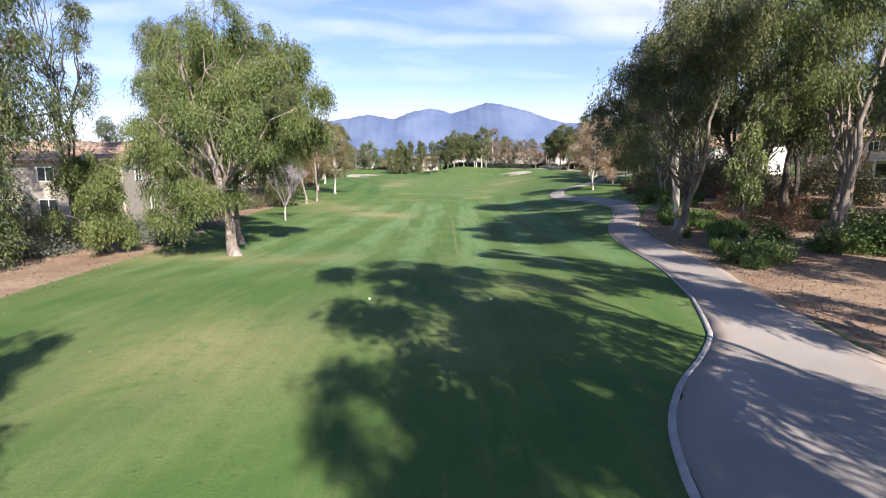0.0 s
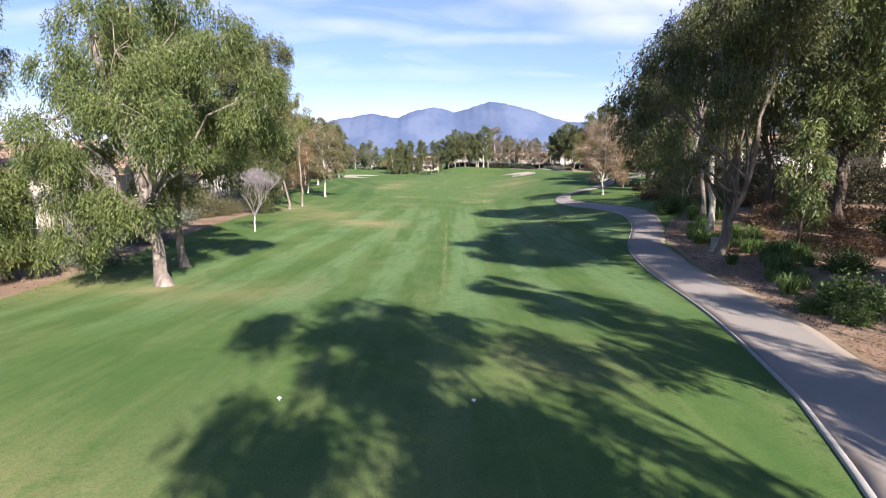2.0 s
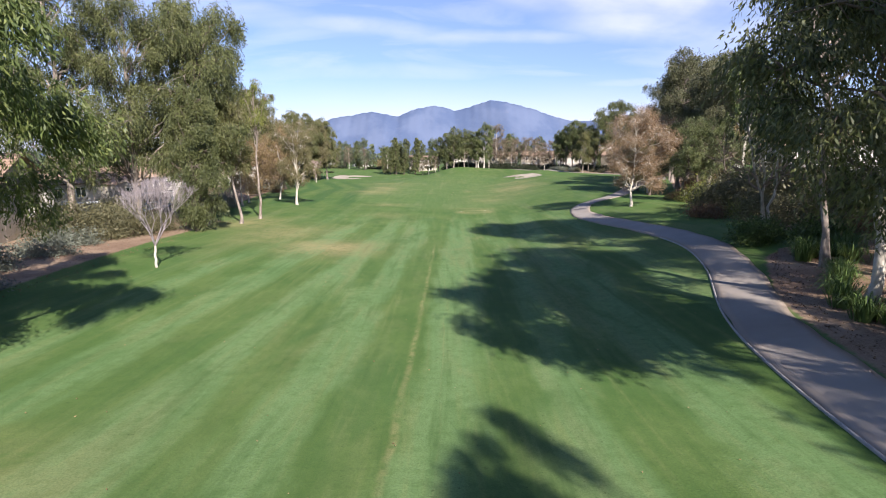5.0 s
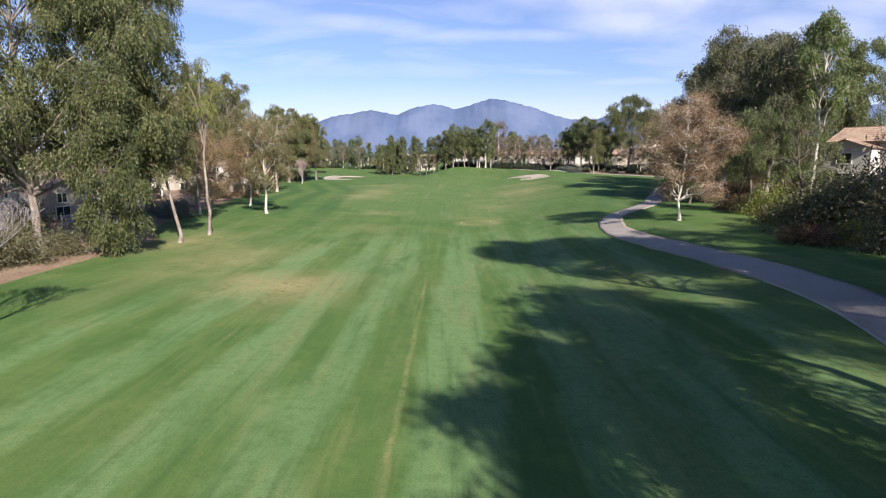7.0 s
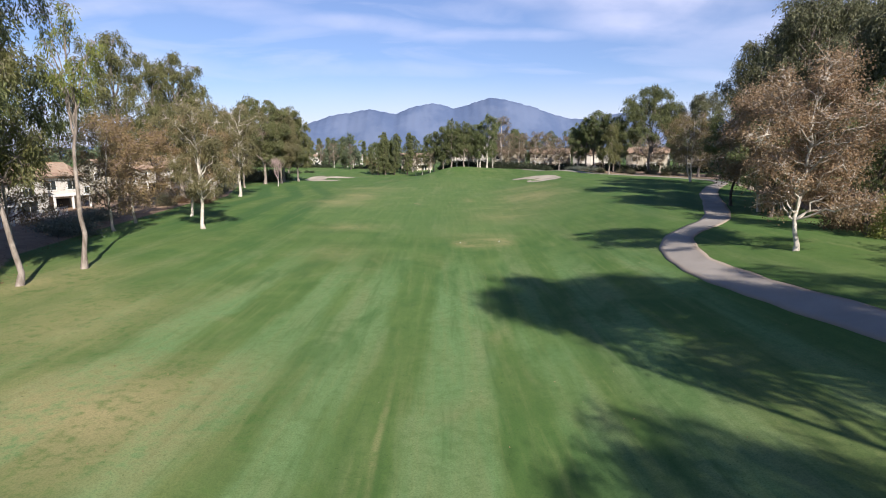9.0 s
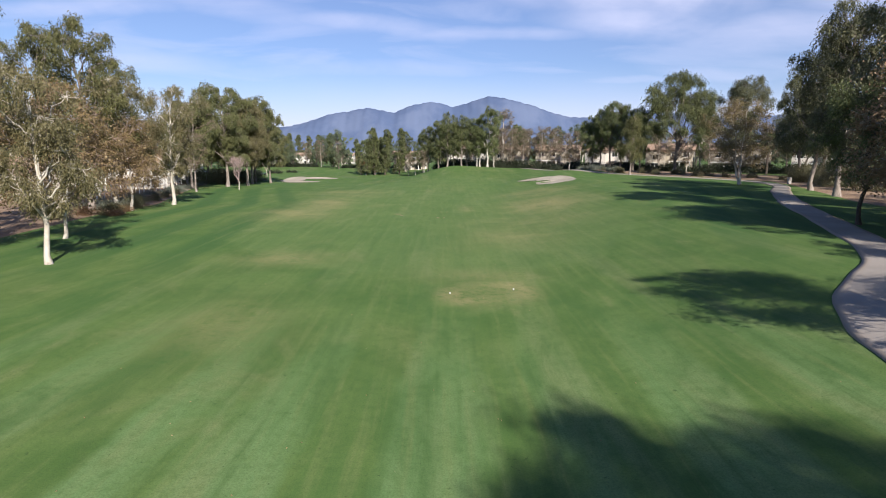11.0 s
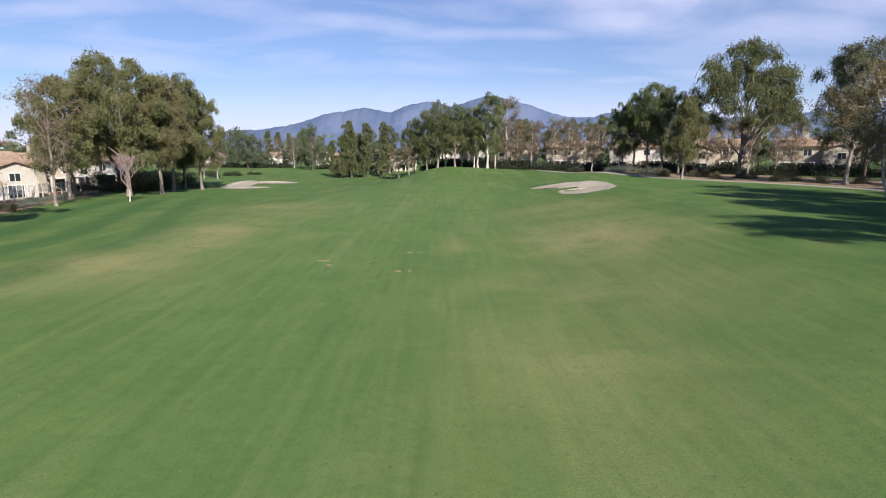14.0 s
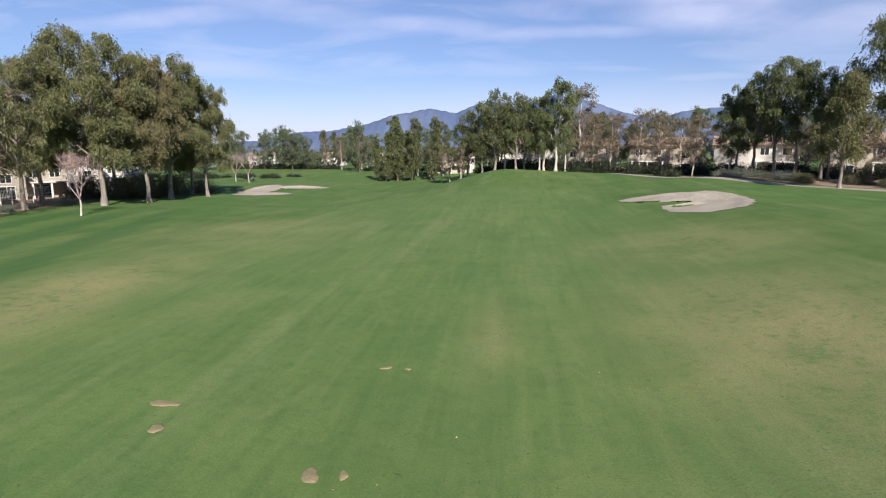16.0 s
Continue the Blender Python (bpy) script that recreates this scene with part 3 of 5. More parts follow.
def build_path():
    p = PATH
    side = unit(np.gradient(p, axis=0))
    side = np.stack([side[:, 1], -side[:, 0]], 1)
    cols = np.linspace(-1, 1, 9)
    wob = 0.10 * np.sin(np.arange(len(p)) * 0.9) * np.sin(np.arange(len(p)) * 0.37)
    xy = p[:, None] + side[:, None] * cols[None, :, None] * (PATH_HALF + wob)[:, None, None]
    x, y = xy[..., 0].ravel(), xy[..., 1].ravel()
    z = land(x, y) + 0.06
    rim = np.tile(np.abs(cols) == 1, len(p))
    n = len(cols)
    i = (np.arange(len(p) - 1)[:, None] * n + np.arange(n - 1)[None]).ravel()
    q = np.stack([i, i + 1, i + n + 1, i + n], 1)
    v = np.stack([x, y, z], 1)
    # a skirt gives the slab its thickness
    skirt = v[rim] - np.array([0, 0, 0.25])
    k = np.arange(len(p) - 1)
    lv, rv, base = k * n, k * n + n - 1, len(v)
    ql = np.stack([lv, lv + n, base + (k + 1) * 2, base + k * 2], 1)
    qr = np.stack([rv, base + k * 2 + 1, base + (k + 1) * 2 + 1, rv + n], 1)
    me = mesh_of("cart_path", np.concatenate([v, skirt]), np.concatenate([q, ql, qr]), M_PATH, True)
    edge = np.concatenate([np.tile(np.abs(cols), len(p)), np.ones(len(skirt))])
    me.attributes.new("edge", "FLOAT", "POINT").data.foreach_set("value", edge.astype(np.float32))
    path = tagged(new("cart_path", me), "winding grey concrete cart path with sandy edges", "path", kind="structure")
    # a pale kerb along the grass where the path begins
    sel = (p[:, 1] > -18) & (p[:, 1] < 72)
    e = (p - side * (PATH_HALF + 0.05)[:, None])[sel]
    s = side[sel]
    prof = np.array([(-0.08, -0.25), (-0.08, 0.045), (-0.055, 0.075), (0.055, 0.075), (0.08, 0.06), (0.08, -0.25)])
    slim_down = np.interp(e[:, 1], (16, 24, 72), (1.0, 0.55, 0.5))[:, None, None]
    xy = e[:, None] + s[:, None] * prof[None, :, 0:1] * slim_down
    z = land(e[:, 0], e[:, 1])[:, None] + prof[None, :, 1]
    v = np.concatenate([xy, z[..., None]], -1).reshape(-1, 3)
    m = len(prof)
    i = (np.arange(len(e) - 1)[:, None] * m + np.arange(m - 1)[None]).ravel()
    kerb = new("kerb", mesh_of("kerb", v, np.stack([i, i + 1, i + m + 1, i + m], 1), M_CONCRETE))
    kerb.parent = path
    tagged(kerb, "low pale concrete kerb")


build_path()


CREST_X = (-3000, -2300, -1800, -1500, -1230, -1110, -1020, -910, -760, -660, -540, -409, -335, -240, -156, -75, -10, 65, 165, 333, 475, 660, 820, 950, 1057, 1185, 1305, 1420, 1600, 2000, 2600, 3112, 3700, 4200)
CREST_Z = (60, 100, 140, 198, 208, 223, 240, 276, 326, 334, 357, 331, 324, 373, 397, 402, 392, 366, 397, 442, 404, 361, 312, 297, 290, 328, 344, 346, 330, 290, 330, 420, 370, 240)


def build_mountains():
    """A far range: one crest line with gullies and spurs down its face."""
    rng = np.random.default_rng(5)
    nx, ny = 720, 44
    x, t = np.meshgrid(np.linspace(-3000, 4200, nx), np.linspace(0, 1, ny))
    crest = sum(np.interp(x + o, CREST_X, CREST_Z) for o in (-24, -10, 0, 10, 24)) / 5
    ph = rng.uniform(0, 6.28, 24)
    spur = sum(np.sin(x / (22.0 * 1.5 ** i) + ph[i] + (1 - t) * 2.5 * np.sin(ph[i + 8])) * 1.5 ** i for i in range(7))
    prof = np.sin(np.pi * 0.5 * np.clip(t / 0.6, 0, 1)) ** 1.2 * np.where(t > 0.6, np.cos((t - 0.6) / 0.4 * np.pi / 2), 1)
    away = np.clip(np.abs(t - 0.6) / 0.25, 0.12, 1)
    z = crest * prof * (1 - 0.17 * (0.5 + 0.5 * np.clip(spur / 16, -1, 1)) * away) + prof * (1.5 * np.sin(x / 9 + ph[1]) + 3.0 * np.sin(x / 21 + ph[2]) * np.sin(x / 77) + 3 * np.sin(x / 58 + ph[3]) * np.sin(x / 190 + 2))
    y = 4000 + (t - 0.6) * 600 + 25 * np.sin(x / 130 + 1)
    i = (np.arange(ny - 1)[:, None] * nx + np.arange(nx - 1)[None]).ravel()
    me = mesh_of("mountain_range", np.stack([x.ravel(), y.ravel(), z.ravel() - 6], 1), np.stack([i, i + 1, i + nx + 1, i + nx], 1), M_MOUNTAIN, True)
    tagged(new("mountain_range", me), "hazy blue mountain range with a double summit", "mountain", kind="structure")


build_mountains()


# ---------------------------------------------------------------- trees
def wander(rng, a, b, n, amount):
    t = np.linspace(0, 1, n)[:, None]
    off = np.cumsum(rng.normal(0, 1, (n, 3)), 0)
    off -= off[0] + (off[-1] - off[0]) * t
    return a + (b - a) * t + off * amount / math.sqrt(n)


def crown_shape(kind, f):
    """How far the crown reaches at a share f of its height."""
    if kind == "dome":
        return math.sqrt(max(0.05, 1 - (f * 0.95) ** 2)) * (0.75 + 0.25 * min(1, f * 4))
    if kind == "column":
        return 0.9 - 0.35 * f
    if kind == "vase":
        return 0.45 + 0.75 * f if f < 0.65 else 0.94 - 1.0 * (f - 0.65)
    return 0.45 + 0.55 * math.sin(math.pi * min(1, 0.12 + 0.85 * f))


def tree(name, m, label, category, seed, height, reach, clear=0.25, lobes=12, per_lobe=1500, kind="oval", bark=None, leaf=None, leaf_len=0.36, leaf_wid=0.09,
         droop=1.1, strand=0.9, girth=None, stems=1, lean=(0.0, 0.0), lobe_size=0.42, twigs=26, twig_mat=None, group="", clump=0.25, lobes_at=(), fan=False):
    """A tree: trunk with flare, limbs to each lobe of the crown, twigs, and hanging sprays of leaves."""
    rng = np.random.default_rng(seed)
    girth = girth or height * 0.016
    root = thing(name, m, label, category, group)
    top = np.array([lean[0], lean[1], height * 0.9])
    trunk_bits, limb_bits, twig_a, twig_b, leaf_at, leaf_out = [], [], [], [], [], []
    axes = []
    for s in range(stems):
        ang = rng.uniform(0, 6.28) + s * 6.28 / stems
        foot = np.array([math.cos(ang), math.sin(ang), 0]) * girth * (1.1 if stems > 1 else 0)
        tip = top + np.array([math.cos(ang), math.sin(ang), 0]) * (reach * 0.45 if stems > 1 else 0) + rng.normal(0, 0.04 * height, 3) * np.array([1, 1, 0.4])
        axis = wander(rng, foot + np.array([0, 0, -0.4]), tip, 13, height * 0.035)
        u = np.linspace(0, 1, 13)
        rad = girth * (1 if stems == 1 else 0.78) * ((1 - u) ** 0.75 * 0.88 + 0.06) * (1 + 0.75 * np.exp(-u * height / 0.5))
        trunk_bits.append(tube(axis, rad, 9))
        axes.append(axis)
    # many small separate masses rather than a few large ones
    lobes, lobe_size, per_lobe = (len(lobes_at), lobe_size, per_lobe) if lobes_at else (int(lobes * 1.8), lobe_size * 0.66, int(per_lobe * 0.72))
    for i in range(lobes):
        f = (i + 0.5) / lobes if not lobes_at else min(0.98, max(0.0, (lobes_at[i][2] / height - clear) / (1 - clear)))
        h = clear + (1 - clear) * f
        axis = axes[i % stems]
        pick = lambda q: np.array([np.interp(q * height, axis[:, 2], axis[:, c]) for c in range(3)])
        ang = i * 2.39996 + rng.uniform(-0.5, 0.5)
        rr = reach * crown_shape(kind, f) * rng.uniform(0.22, 1.06)
        size = reach * lobe_size * rng.uniform(0.55, 1.35)
        centre = pick(min(h, 0.9)) + np.array([math.cos(ang) * rr, math.sin(ang) * rr, 0])
        centre[2] = height * h - size * 0.5 * f
        if lobes_at:
            centre, size = np.array(lobes_at[i][:3], float), lobes_at[i][3] * rng.uniform(0.9, 1.1)
        start = pick(max(0.24 if lobes_at else clear * 0.75, h - rng.uniform(0.14, 0.26)))
        bow = (start + centre) / 2 + np.array([0, 0, rng.uniform(-0.02, 0.10) * height * 0.5])
        if fan:
            start = pick(rng.uniform(0.12, 0.30))
            bow = np.array([*(start[:2] * 0.62 + centre[:2] * 0.38), start[2] + 0.66 * (centre[2] - start[2])])
        t = np.linspace(0, 1, 7)[:, None]
        path = (1 - t) ** 2 * start + 2 * t * (1 - t) * bow + t * t * centre
        path[1:-1] += rng.normal(0, 0.035 * reach, (5, 3))
        limb_bits.append(tube(path, np.linspace(girth * 0.42 * (1.15 - 0.7 * f), 0.03, 7), 6))
        # clumps round the lobe's centre
        n_c = 8
        d = unit(rng.normal(0, 1, (n_c, 3)) * np.array([1, 1, 0.9]))
        cc = centre + d * size * rng.uniform(0.5, 1.0, (n_c, 1)) * np.array([1, 1, 0.85])
        for c in cc if twigs else ():
            mid = (centre + c) / 2 + rng.normal(0, 0.10 * size, 3)
            limb_bits.append(tube(np.array([centre + (c - centre) * 0.02, mid, c]), (0.035, 0.022, 0.010), 4))
        k = max(1, int(round(strand / (leaf_len * 0.42)))) if strand else 1
        n_s = max(1, int(per_lobe * (size / (2.2 if lobes_at else reach * lobe_size)) ** 1.8) // k)
        own = rng.integers(0, n_c, n_s)
        s0 = cc[own] + rng.normal(0, clump * size, (n_s, 3)) * np.array([1, 1, 0.8])
        out = unit((s0 - centre) * np.array([1, 1, 0.4]) + rng.normal(0, 0.2, (n_s, 3)))
        if twigs:
            pickn = rng.integers(0, n_s, twigs)
            twig_a.append(cc[own[pickn]])
            twig_b.append(s0[pickn])
        for j in range(k):
            q = (j + rng.uniform(0, 1, (n_s, 1))) / k
            pos = s0 + out * strand * 0.35 * np.sin(q * 1.6) - np.array([0, 0, 1]) * strand * q ** 1.5
            leaf_at.append(pos + rng.normal(0, 0.05 + 0.05 * leaf_len, (n_s, 3)))
            leaf_out.append(out)
    for v, f in trunk_bits:
        part("trunk", mesh_of("trunk", v, f, bark, True), bark, root)
    if twig_a and twigs:
        limb_bits.append(sticks(np.concatenate(twig_a), np.concatenate(twig_b), 0.014, 0.005))
    v, f = joined(limb_bits)
    part("limb", mesh_of("limb", v, f, twig_mat or bark, True), bark, root)
    if per_lobe:
        at, out = np.concatenate(leaf_at), np.concatenate(leaf_out)
        keep = at[:, 2] > 0.25
        v, f = leaves(rng, at[keep], out[keep], leaf_len, leaf_wid, droop, 0.55)
        part("crown", mesh_of("crown", v, f, leaf), leaf, root)
    return root


def bare_tree(name, m, label, seed, height, reach, bark, twig, group="", levels=6):
    """A leafless tree: limbs that fork four times into fine twigs."""
    rng = np.random.default_rng(seed)
    root = thing(name, m, label, "bare tree", group)
    clear = height * 0.25
    axis = wander(rng, np.array([0, 0, -0.3]), np.array([0.1, 0, clear]), 7, 0.08)
    g = height * 0.014
    part("trunk", mesh_of("trunk", *tube(axis, g * np.linspace(1.2, 0.85, 7), 8), bark, True), bark, root)
    tips = [(axis[-1], unit(np.array([0, 0, 1.0])), g * 0.8)]
    bits = []
    a_all, b_all, ra, rb = [], [], [], []
    for level in range(levels):
        grown = []
        for p, d, r in tips:
            for _ in range(5 if level == 0 else 3):
                side = rng.normal(0, 1, 3)
                side[2] = abs(side[2]) * 0.3
                nd = unit(d * 0.9 + unit(side) * (0.75 if level < 2 else 0.6) + np.array([0, 0, 0.28]))
                q = p + nd * height * (0.24, 0.18, 0.14, 0.11, 0.09, 0.07)[level] * rng.uniform(0.7, 1.2) * np.array([reach / height * 2.2, reach / height * 2.2, 1.0])
                a_all.append(p), b_all.append(q), ra.append(r), rb.append(r * 0.6)
                grown.append((q, nd, max(0.011, r * 0.58)))
        tips = grown
    v, f = sticks(np.array(a_all), np.array(b_all), np.array(ra), np.array(rb))
    part("limb", mesh_of("limb", v, f, twig), twig, root)
    return root


def shrub(name, m, label, seed, height, reach, leaf, n=2600, leaf_len=0.16, leaf_wid=0.07, droop=0.1, group="", category="shrub"):
    """A bush: stems from the root and an uneven dome of leaves."""
    rng = np.random.default_rng(seed)
    root = thing(name, m, label, category, group)
    d = unit(rng.normal(0, 1, (16, 3)) * np.array([1, 1, 0.7]))
    d[:, 2] = np.abs(d[:, 2])
    c = d * np.array([reach, reach, height]) * rng.uniform(0.45, 0.88, (16, 1))
    a = rng.normal(0, 0.08 * reach, (16, 3)) * np.array([1, 1, 0]) - np.array([0, 0, 0.15])
    part("woody_stem", mesh_of("woody_stem", *sticks(a, c, 0.025, 0.01), M_TWIG_BROWN), M_TWIG_BROWN, root)
    own = rng.integers(0, 16, n)
    at = c[own] + rng.normal(0, 0.27, (n, 3)) * np.array([reach, reach, height * 0.8])
    at[:, 2] = np.abs(at[:, 2]) * 0.97 + 0.03
    v, f = leaves(rng, at, unit(at), leaf_len, leaf_wid, droop, 0.6)
    part("foliage", mesh_of("foliage", v, f, leaf), leaf, root)
    return root


def strap_clump(name, m, label, seed, height, reach, n=130):
    """A clump of arching strap leaves, each a bent blade of four quads."""
    rng = np.random.default_rng(seed)
    root = thing(name, m, label, "plant", "strap-leaved clumps by the path")
    ang = rng.uniform(0, 6.28, n)
    foot = np.stack([np.cos(ang), np.sin(ang), np.zeros(n)], 1) * rng.uniform(0, reach * 0.45, (n, 1))
    d = np.stack([np.cos(ang + rng.normal(0, 0.4, n)), np.sin(ang + rng.normal(0, 0.4, n)), np.zeros(n)], 1)
    w = np.stack([-d[:, 1], d[:, 0], d[:, 2]], 1) * 0.028
    hgt, run = height * rng.uniform(0.6, 1.15, (n, 1)), reach * rng.uniform(0.35, 0.95, (n, 1))
    rows = []
    for t in np.linspace(0, 1, 5):
        p = foot + d * run * t ** 1.1 + np.array([0, 0, 1.0]) * hgt * (math.sin(t * 2.35) * 1.15)
        rows += [p - w * (1.0 - 0.85 * t), p + w * (1.0 - 0.85 * t)]
    v = np.stack(rows, 1).reshape(-1, 3)
    q = np.array([[2 * i, 2 * i + 1, 2 * i + 3, 2 * i + 2] for i in range(4)])
    f = (np.arange(n)[:, None, None] * 10 + q[None]).reshape(-1, 4)
    part("foliage", mesh_of("foliage", v, f, M_STRAP), M_STRAP, root)
    return root


G_L, G_R, G_FAR = "trees along the left rough", "trees beside the cart path", "trees round the green"

# big weeping pair on the left
tree("eucalyptus", at_land(-15.3, 39.2), "broad weeping eucalyptus with thick pale trunk on the grass", "tree", 11, 18.2, 6.8, 0.2, 20, 6400, "oval", M_BARK, M_EUCA, 0.25, 0.057, girth=0.42, fan=True,
     lean=(-5.0, 0.6), strand=1.15, clump=0.18, lobes_at=((-0.5, 0, 16.5, 1.9), (1.6, 1, 16.2, 1.3), (-3.4, 1, 14.2, 2.0), (-4.7, 0, 12.6, 1.7), (-0.5, -2, 12.8, 2.5), (3.6, 0, 13.8, 2.1), (5.4, 1, 11.0, 2.0),
     (-3.4, -3, 9.3, 2.4), (1.6, -3, 9.3, 2.5), (-4.4, -2, 5.8, 1.8), (-3.8, -1.5, 3.2, 1.4), (-5.0, -1, 8.0, 1.5), (-1.5, -1.5, 5.2, 1.4), (0.4, -2, 5.0, 1.1), (-2.6, 0, 4.3, 1.3), (-0.8, 3, 6.0, 1.7), (0.5, 3, 10.5, 2.4), (-4.0, 4, 11.5, 2.2), (3.5, 4, 9.0, 2.2)), group=G_L)
tree("eucalyptus", at_land(-17.4, 46.0), "leaning weeping eucalyptus with thin grey trunk behind a broader one", "tree", 12, 17.0, 4.6, 0.40, 13, 3500, "oval", M_BARK, M_EUCA, 0.24, 0.058, girth=0.30,
     lean=(-2.0, 1.0), lobe_size=0.38, strand=0.9, clump=0.25, group=G_L)
tree("eucalyptus", at_land(-35.2, 34.6) @ Matrix.Diagonal((1.28, 1.28, 1.12, 1)), "dark dense weeping eucalyptus with curtains of leaves to the ground", "tree", 13, 22, 7.2, 0.12, 18, 5200, "column", M_BARK_DARK, M_EUCA_DARK, 0.26, 0.066, strand=1.5, girth=0.4,
     lobes_at=((6.9, 0.0, 10.8, 1.4), (6.4, 0.5, 12.6, 1.6), (7.4, 1.0, 8.9, 1.1), (5.6, -1.0, 8.0, 1.6), (5.2, 0.0, 15.2, 1.9), (5.0, -1.5, 5.6, 1.3), (5.2, -1.0, 3.2, 1.1), (5.3, -0.5, 1.9, 0.9), (4.6, 0.5, 10.5, 2.0), (3.6, 1.0, 17.8, 2.2), (3.4, -1.0, 13.5, 2.2),
               (2.8, 0.0, 7.0, 2.2), (3.0, 1.5, 4.0, 1.8), (0.5, 0.0, 19.5, 2.4), (0.0, -2.0, 15.0, 2.4), (0.0, 2.0, 10.0, 2.6), (-3.5, 0.0, 16.5, 2.4), (-4.5, 1.0, 11.5, 2.6), (-3.0, -2.0, 6.5, 2.4), (1.0, -3.0, 9.0, 2.2)), group=G_L)
tree("eucalyptus", at_land(-26.5, 41.4), "low weeping eucalyptus with yellow-green hanging leaves over bare soil", "tree", 14, 7.8, 3.0, 0.24, 10, 3200, "dome", M_BARK_DARK, M_EUCA, 0.24, 0.060,
     lobe_size=0.42, strand=1.1, girth=0.2, group=G_L)
tree("eucalyptus", at_land(-31.5, 46.5), "tall sparse eucalyptus with several thin dark stems", "tree", 15, 23, 3.6, 0.5, 11, 800, "oval", M_BARK_DARK, M_EUCA_MID, 0.24, 0.06,
     lobe_size=0.34, strand=0.7, girth=0.17, stems=4, group=G_L)
bare_tree("bare_tree", at_land(-19.3, 65.5), "small leafless tree with pale grey fan of twigs", 21, 6.6, 2.7, M_BARK_PALE, M_TWIG, G_L)

# tall group on the left past the bare tree
tree("eucalyptus", at_land(-29, 94), "tall weeping eucalyptus with dark trunk and high hanging crown", "tree", 31, 27, 6.4, 0.28, 22, 2700, "vase", M_BARK_DARK, M_EUCA_DEEP, 0.32, 0.085,
     lobe_size=0.36, strand=1.4, group=G_L)
tree("eucalyptus", at_land(-26.3, 87.5), "weeping eucalyptus with a curtain of leaves to the ground", "tree", 35, 17, 3.0, 0.10, 15, 2300, "oval", M_BARK_DARK, M_EUCA_DEEP, 0.28, 0.072, lobe_size=0.40, strand=1.5, girth=0.22, group=G_L)
big_left = tree("eucalyptus", at_land(-33.5, 102), "very tall dense eucalyptus with grey trunk", "tree", 32, 29, 7.4, 0.26, 22, 2600, "oval", M_BARK, M_EUCA_DEEP, 0.32, 0.085, lobe_size=0.36, girth=0.45, strand=1.2, group=G_L)
copy_thing(big_left, at_land(-40, 86, 0, 130))
copy_thing(big_left, at_land(-33.5, 89.5, 0, 250) @ Matrix.Scale(0.9, 4))
tree("eucalyptus", at_land(-24.2, 95.5), "slender leaning eucalyptus with olive-brown crown", "tree", 33, 16.0, 3.8, 0.5, 11, 2000, "oval", M_BARK, M_OLIVE, 0.28, 0.07, lobe_size=0.42, girth=0.2, lean=(-1.6, 0.5), group=G_L)
tree("eucalyptus", at_land(-23.6, 101.0), "tall thin eucalyptus with sparse high crown", "tree", 34, 19.5, 2.6, 0.66, 8, 420, "oval", M_BARK, M_YELLOW, 0.30, 0.075, lobe_size=0.42, girth=0.2, group=G_L)

# autumn row on the left
syc_small = tree("sycamore", at_land(-33.4, 121), "small sycamore with thin brown autumn leaves", "tree", 41, 12.5, 4.6, 0.24, 12, 760, "oval", M_BARK_PALE, M_AUTUMN_PALE, 0.16, 0.125, 0.25, 0, lobe_size=0.44, twigs=90, twig_mat=M_TWIG_BROWN, group=G_L, girth=0.16)
copy_thing(syc_small, at_land(-31.0, 134.0, 0, 190) @ Matrix.Scale(1.12, 4))
copy_thing(syc_small, at_land(-37.3, 156.1, 0, 250) @ Matrix.Diagonal((1.25, 1.25, 0.95, 1)))
copy_thing(syc_small, at_land(-34.8, 127.5, 0, 77) @ Matrix.Scale(1.0, 4))
copy_thing(syc_small, at_land(-37.5, 112, 0, 15) @ Matrix.Scale(0.95, 4))
olive = tree("eucalyptus", at_land(-24.4, 123), "medium tree with pale trunk and brownish olive leaves", "tree", 42, 14.5, 3.8, 0.30, 12, 1700, "oval", M_BARK_PALE, M_BROWN_OLIVE, 0.22, 0.07, lobe_size=0.42, girth=0.22, strand=0.7, group=G_L)
copy_thing(olive, at_land(-41.5, 160, 0, 100) @ Matrix.Scale(1.25, 4))
copy_thing(olive, at_land(-35.8, 164.5, 0, 200) @ Matrix.Scale(1.22, 4))
mid_euca = tree("eucalyptus", at_land(-41, 135), "tall eucalyptus with grey-green crown", "tree", 43, 24, 5.0, 0.34, 16, 1300, "oval", M_BARK, M_OLIVE, 0.34, 0.095, lobe_size=0.38, strand=1.0, group=G_L)
copy_thing(mid_euca, at_land(-44, 150, 0, 90) @ Matrix.Scale(0.95, 4))
copy_thing(mid_euca, at_land(-46, 170, 0, 210) @ Matrix.Scale(0.92, 4))
copy_thing(mid_euca, at_land(-43, 157, 0, 310) @ Matrix.Scale(1.04, 4))
tree("sycamore", at_land(-45.5, 193.5), "tall thin tree with mostly bare brownish crown", "tree", 44, 17.5, 5.2, 0.3, 12, 130, "vase", M_BARK, M_OLIVE, 0.2, 0.12, 0.3, 0, lobe_size=0.5, twigs=150, twig_mat=M_TWIG_BROWN, girth=0.2, group=G_L)
copy_thing(syc_small, at_land(-52, 188, 0, 33) @ Matrix.Scale(0.9, 4))
bare_small = bare_tree("bare_tree", at_land(-39.5, 200.3), "small leafless tree with white trunk and reddish twigs", 22, 7.4, 3.4, M_BARK_PALE, M_TWIG_RED, G_L, 5)
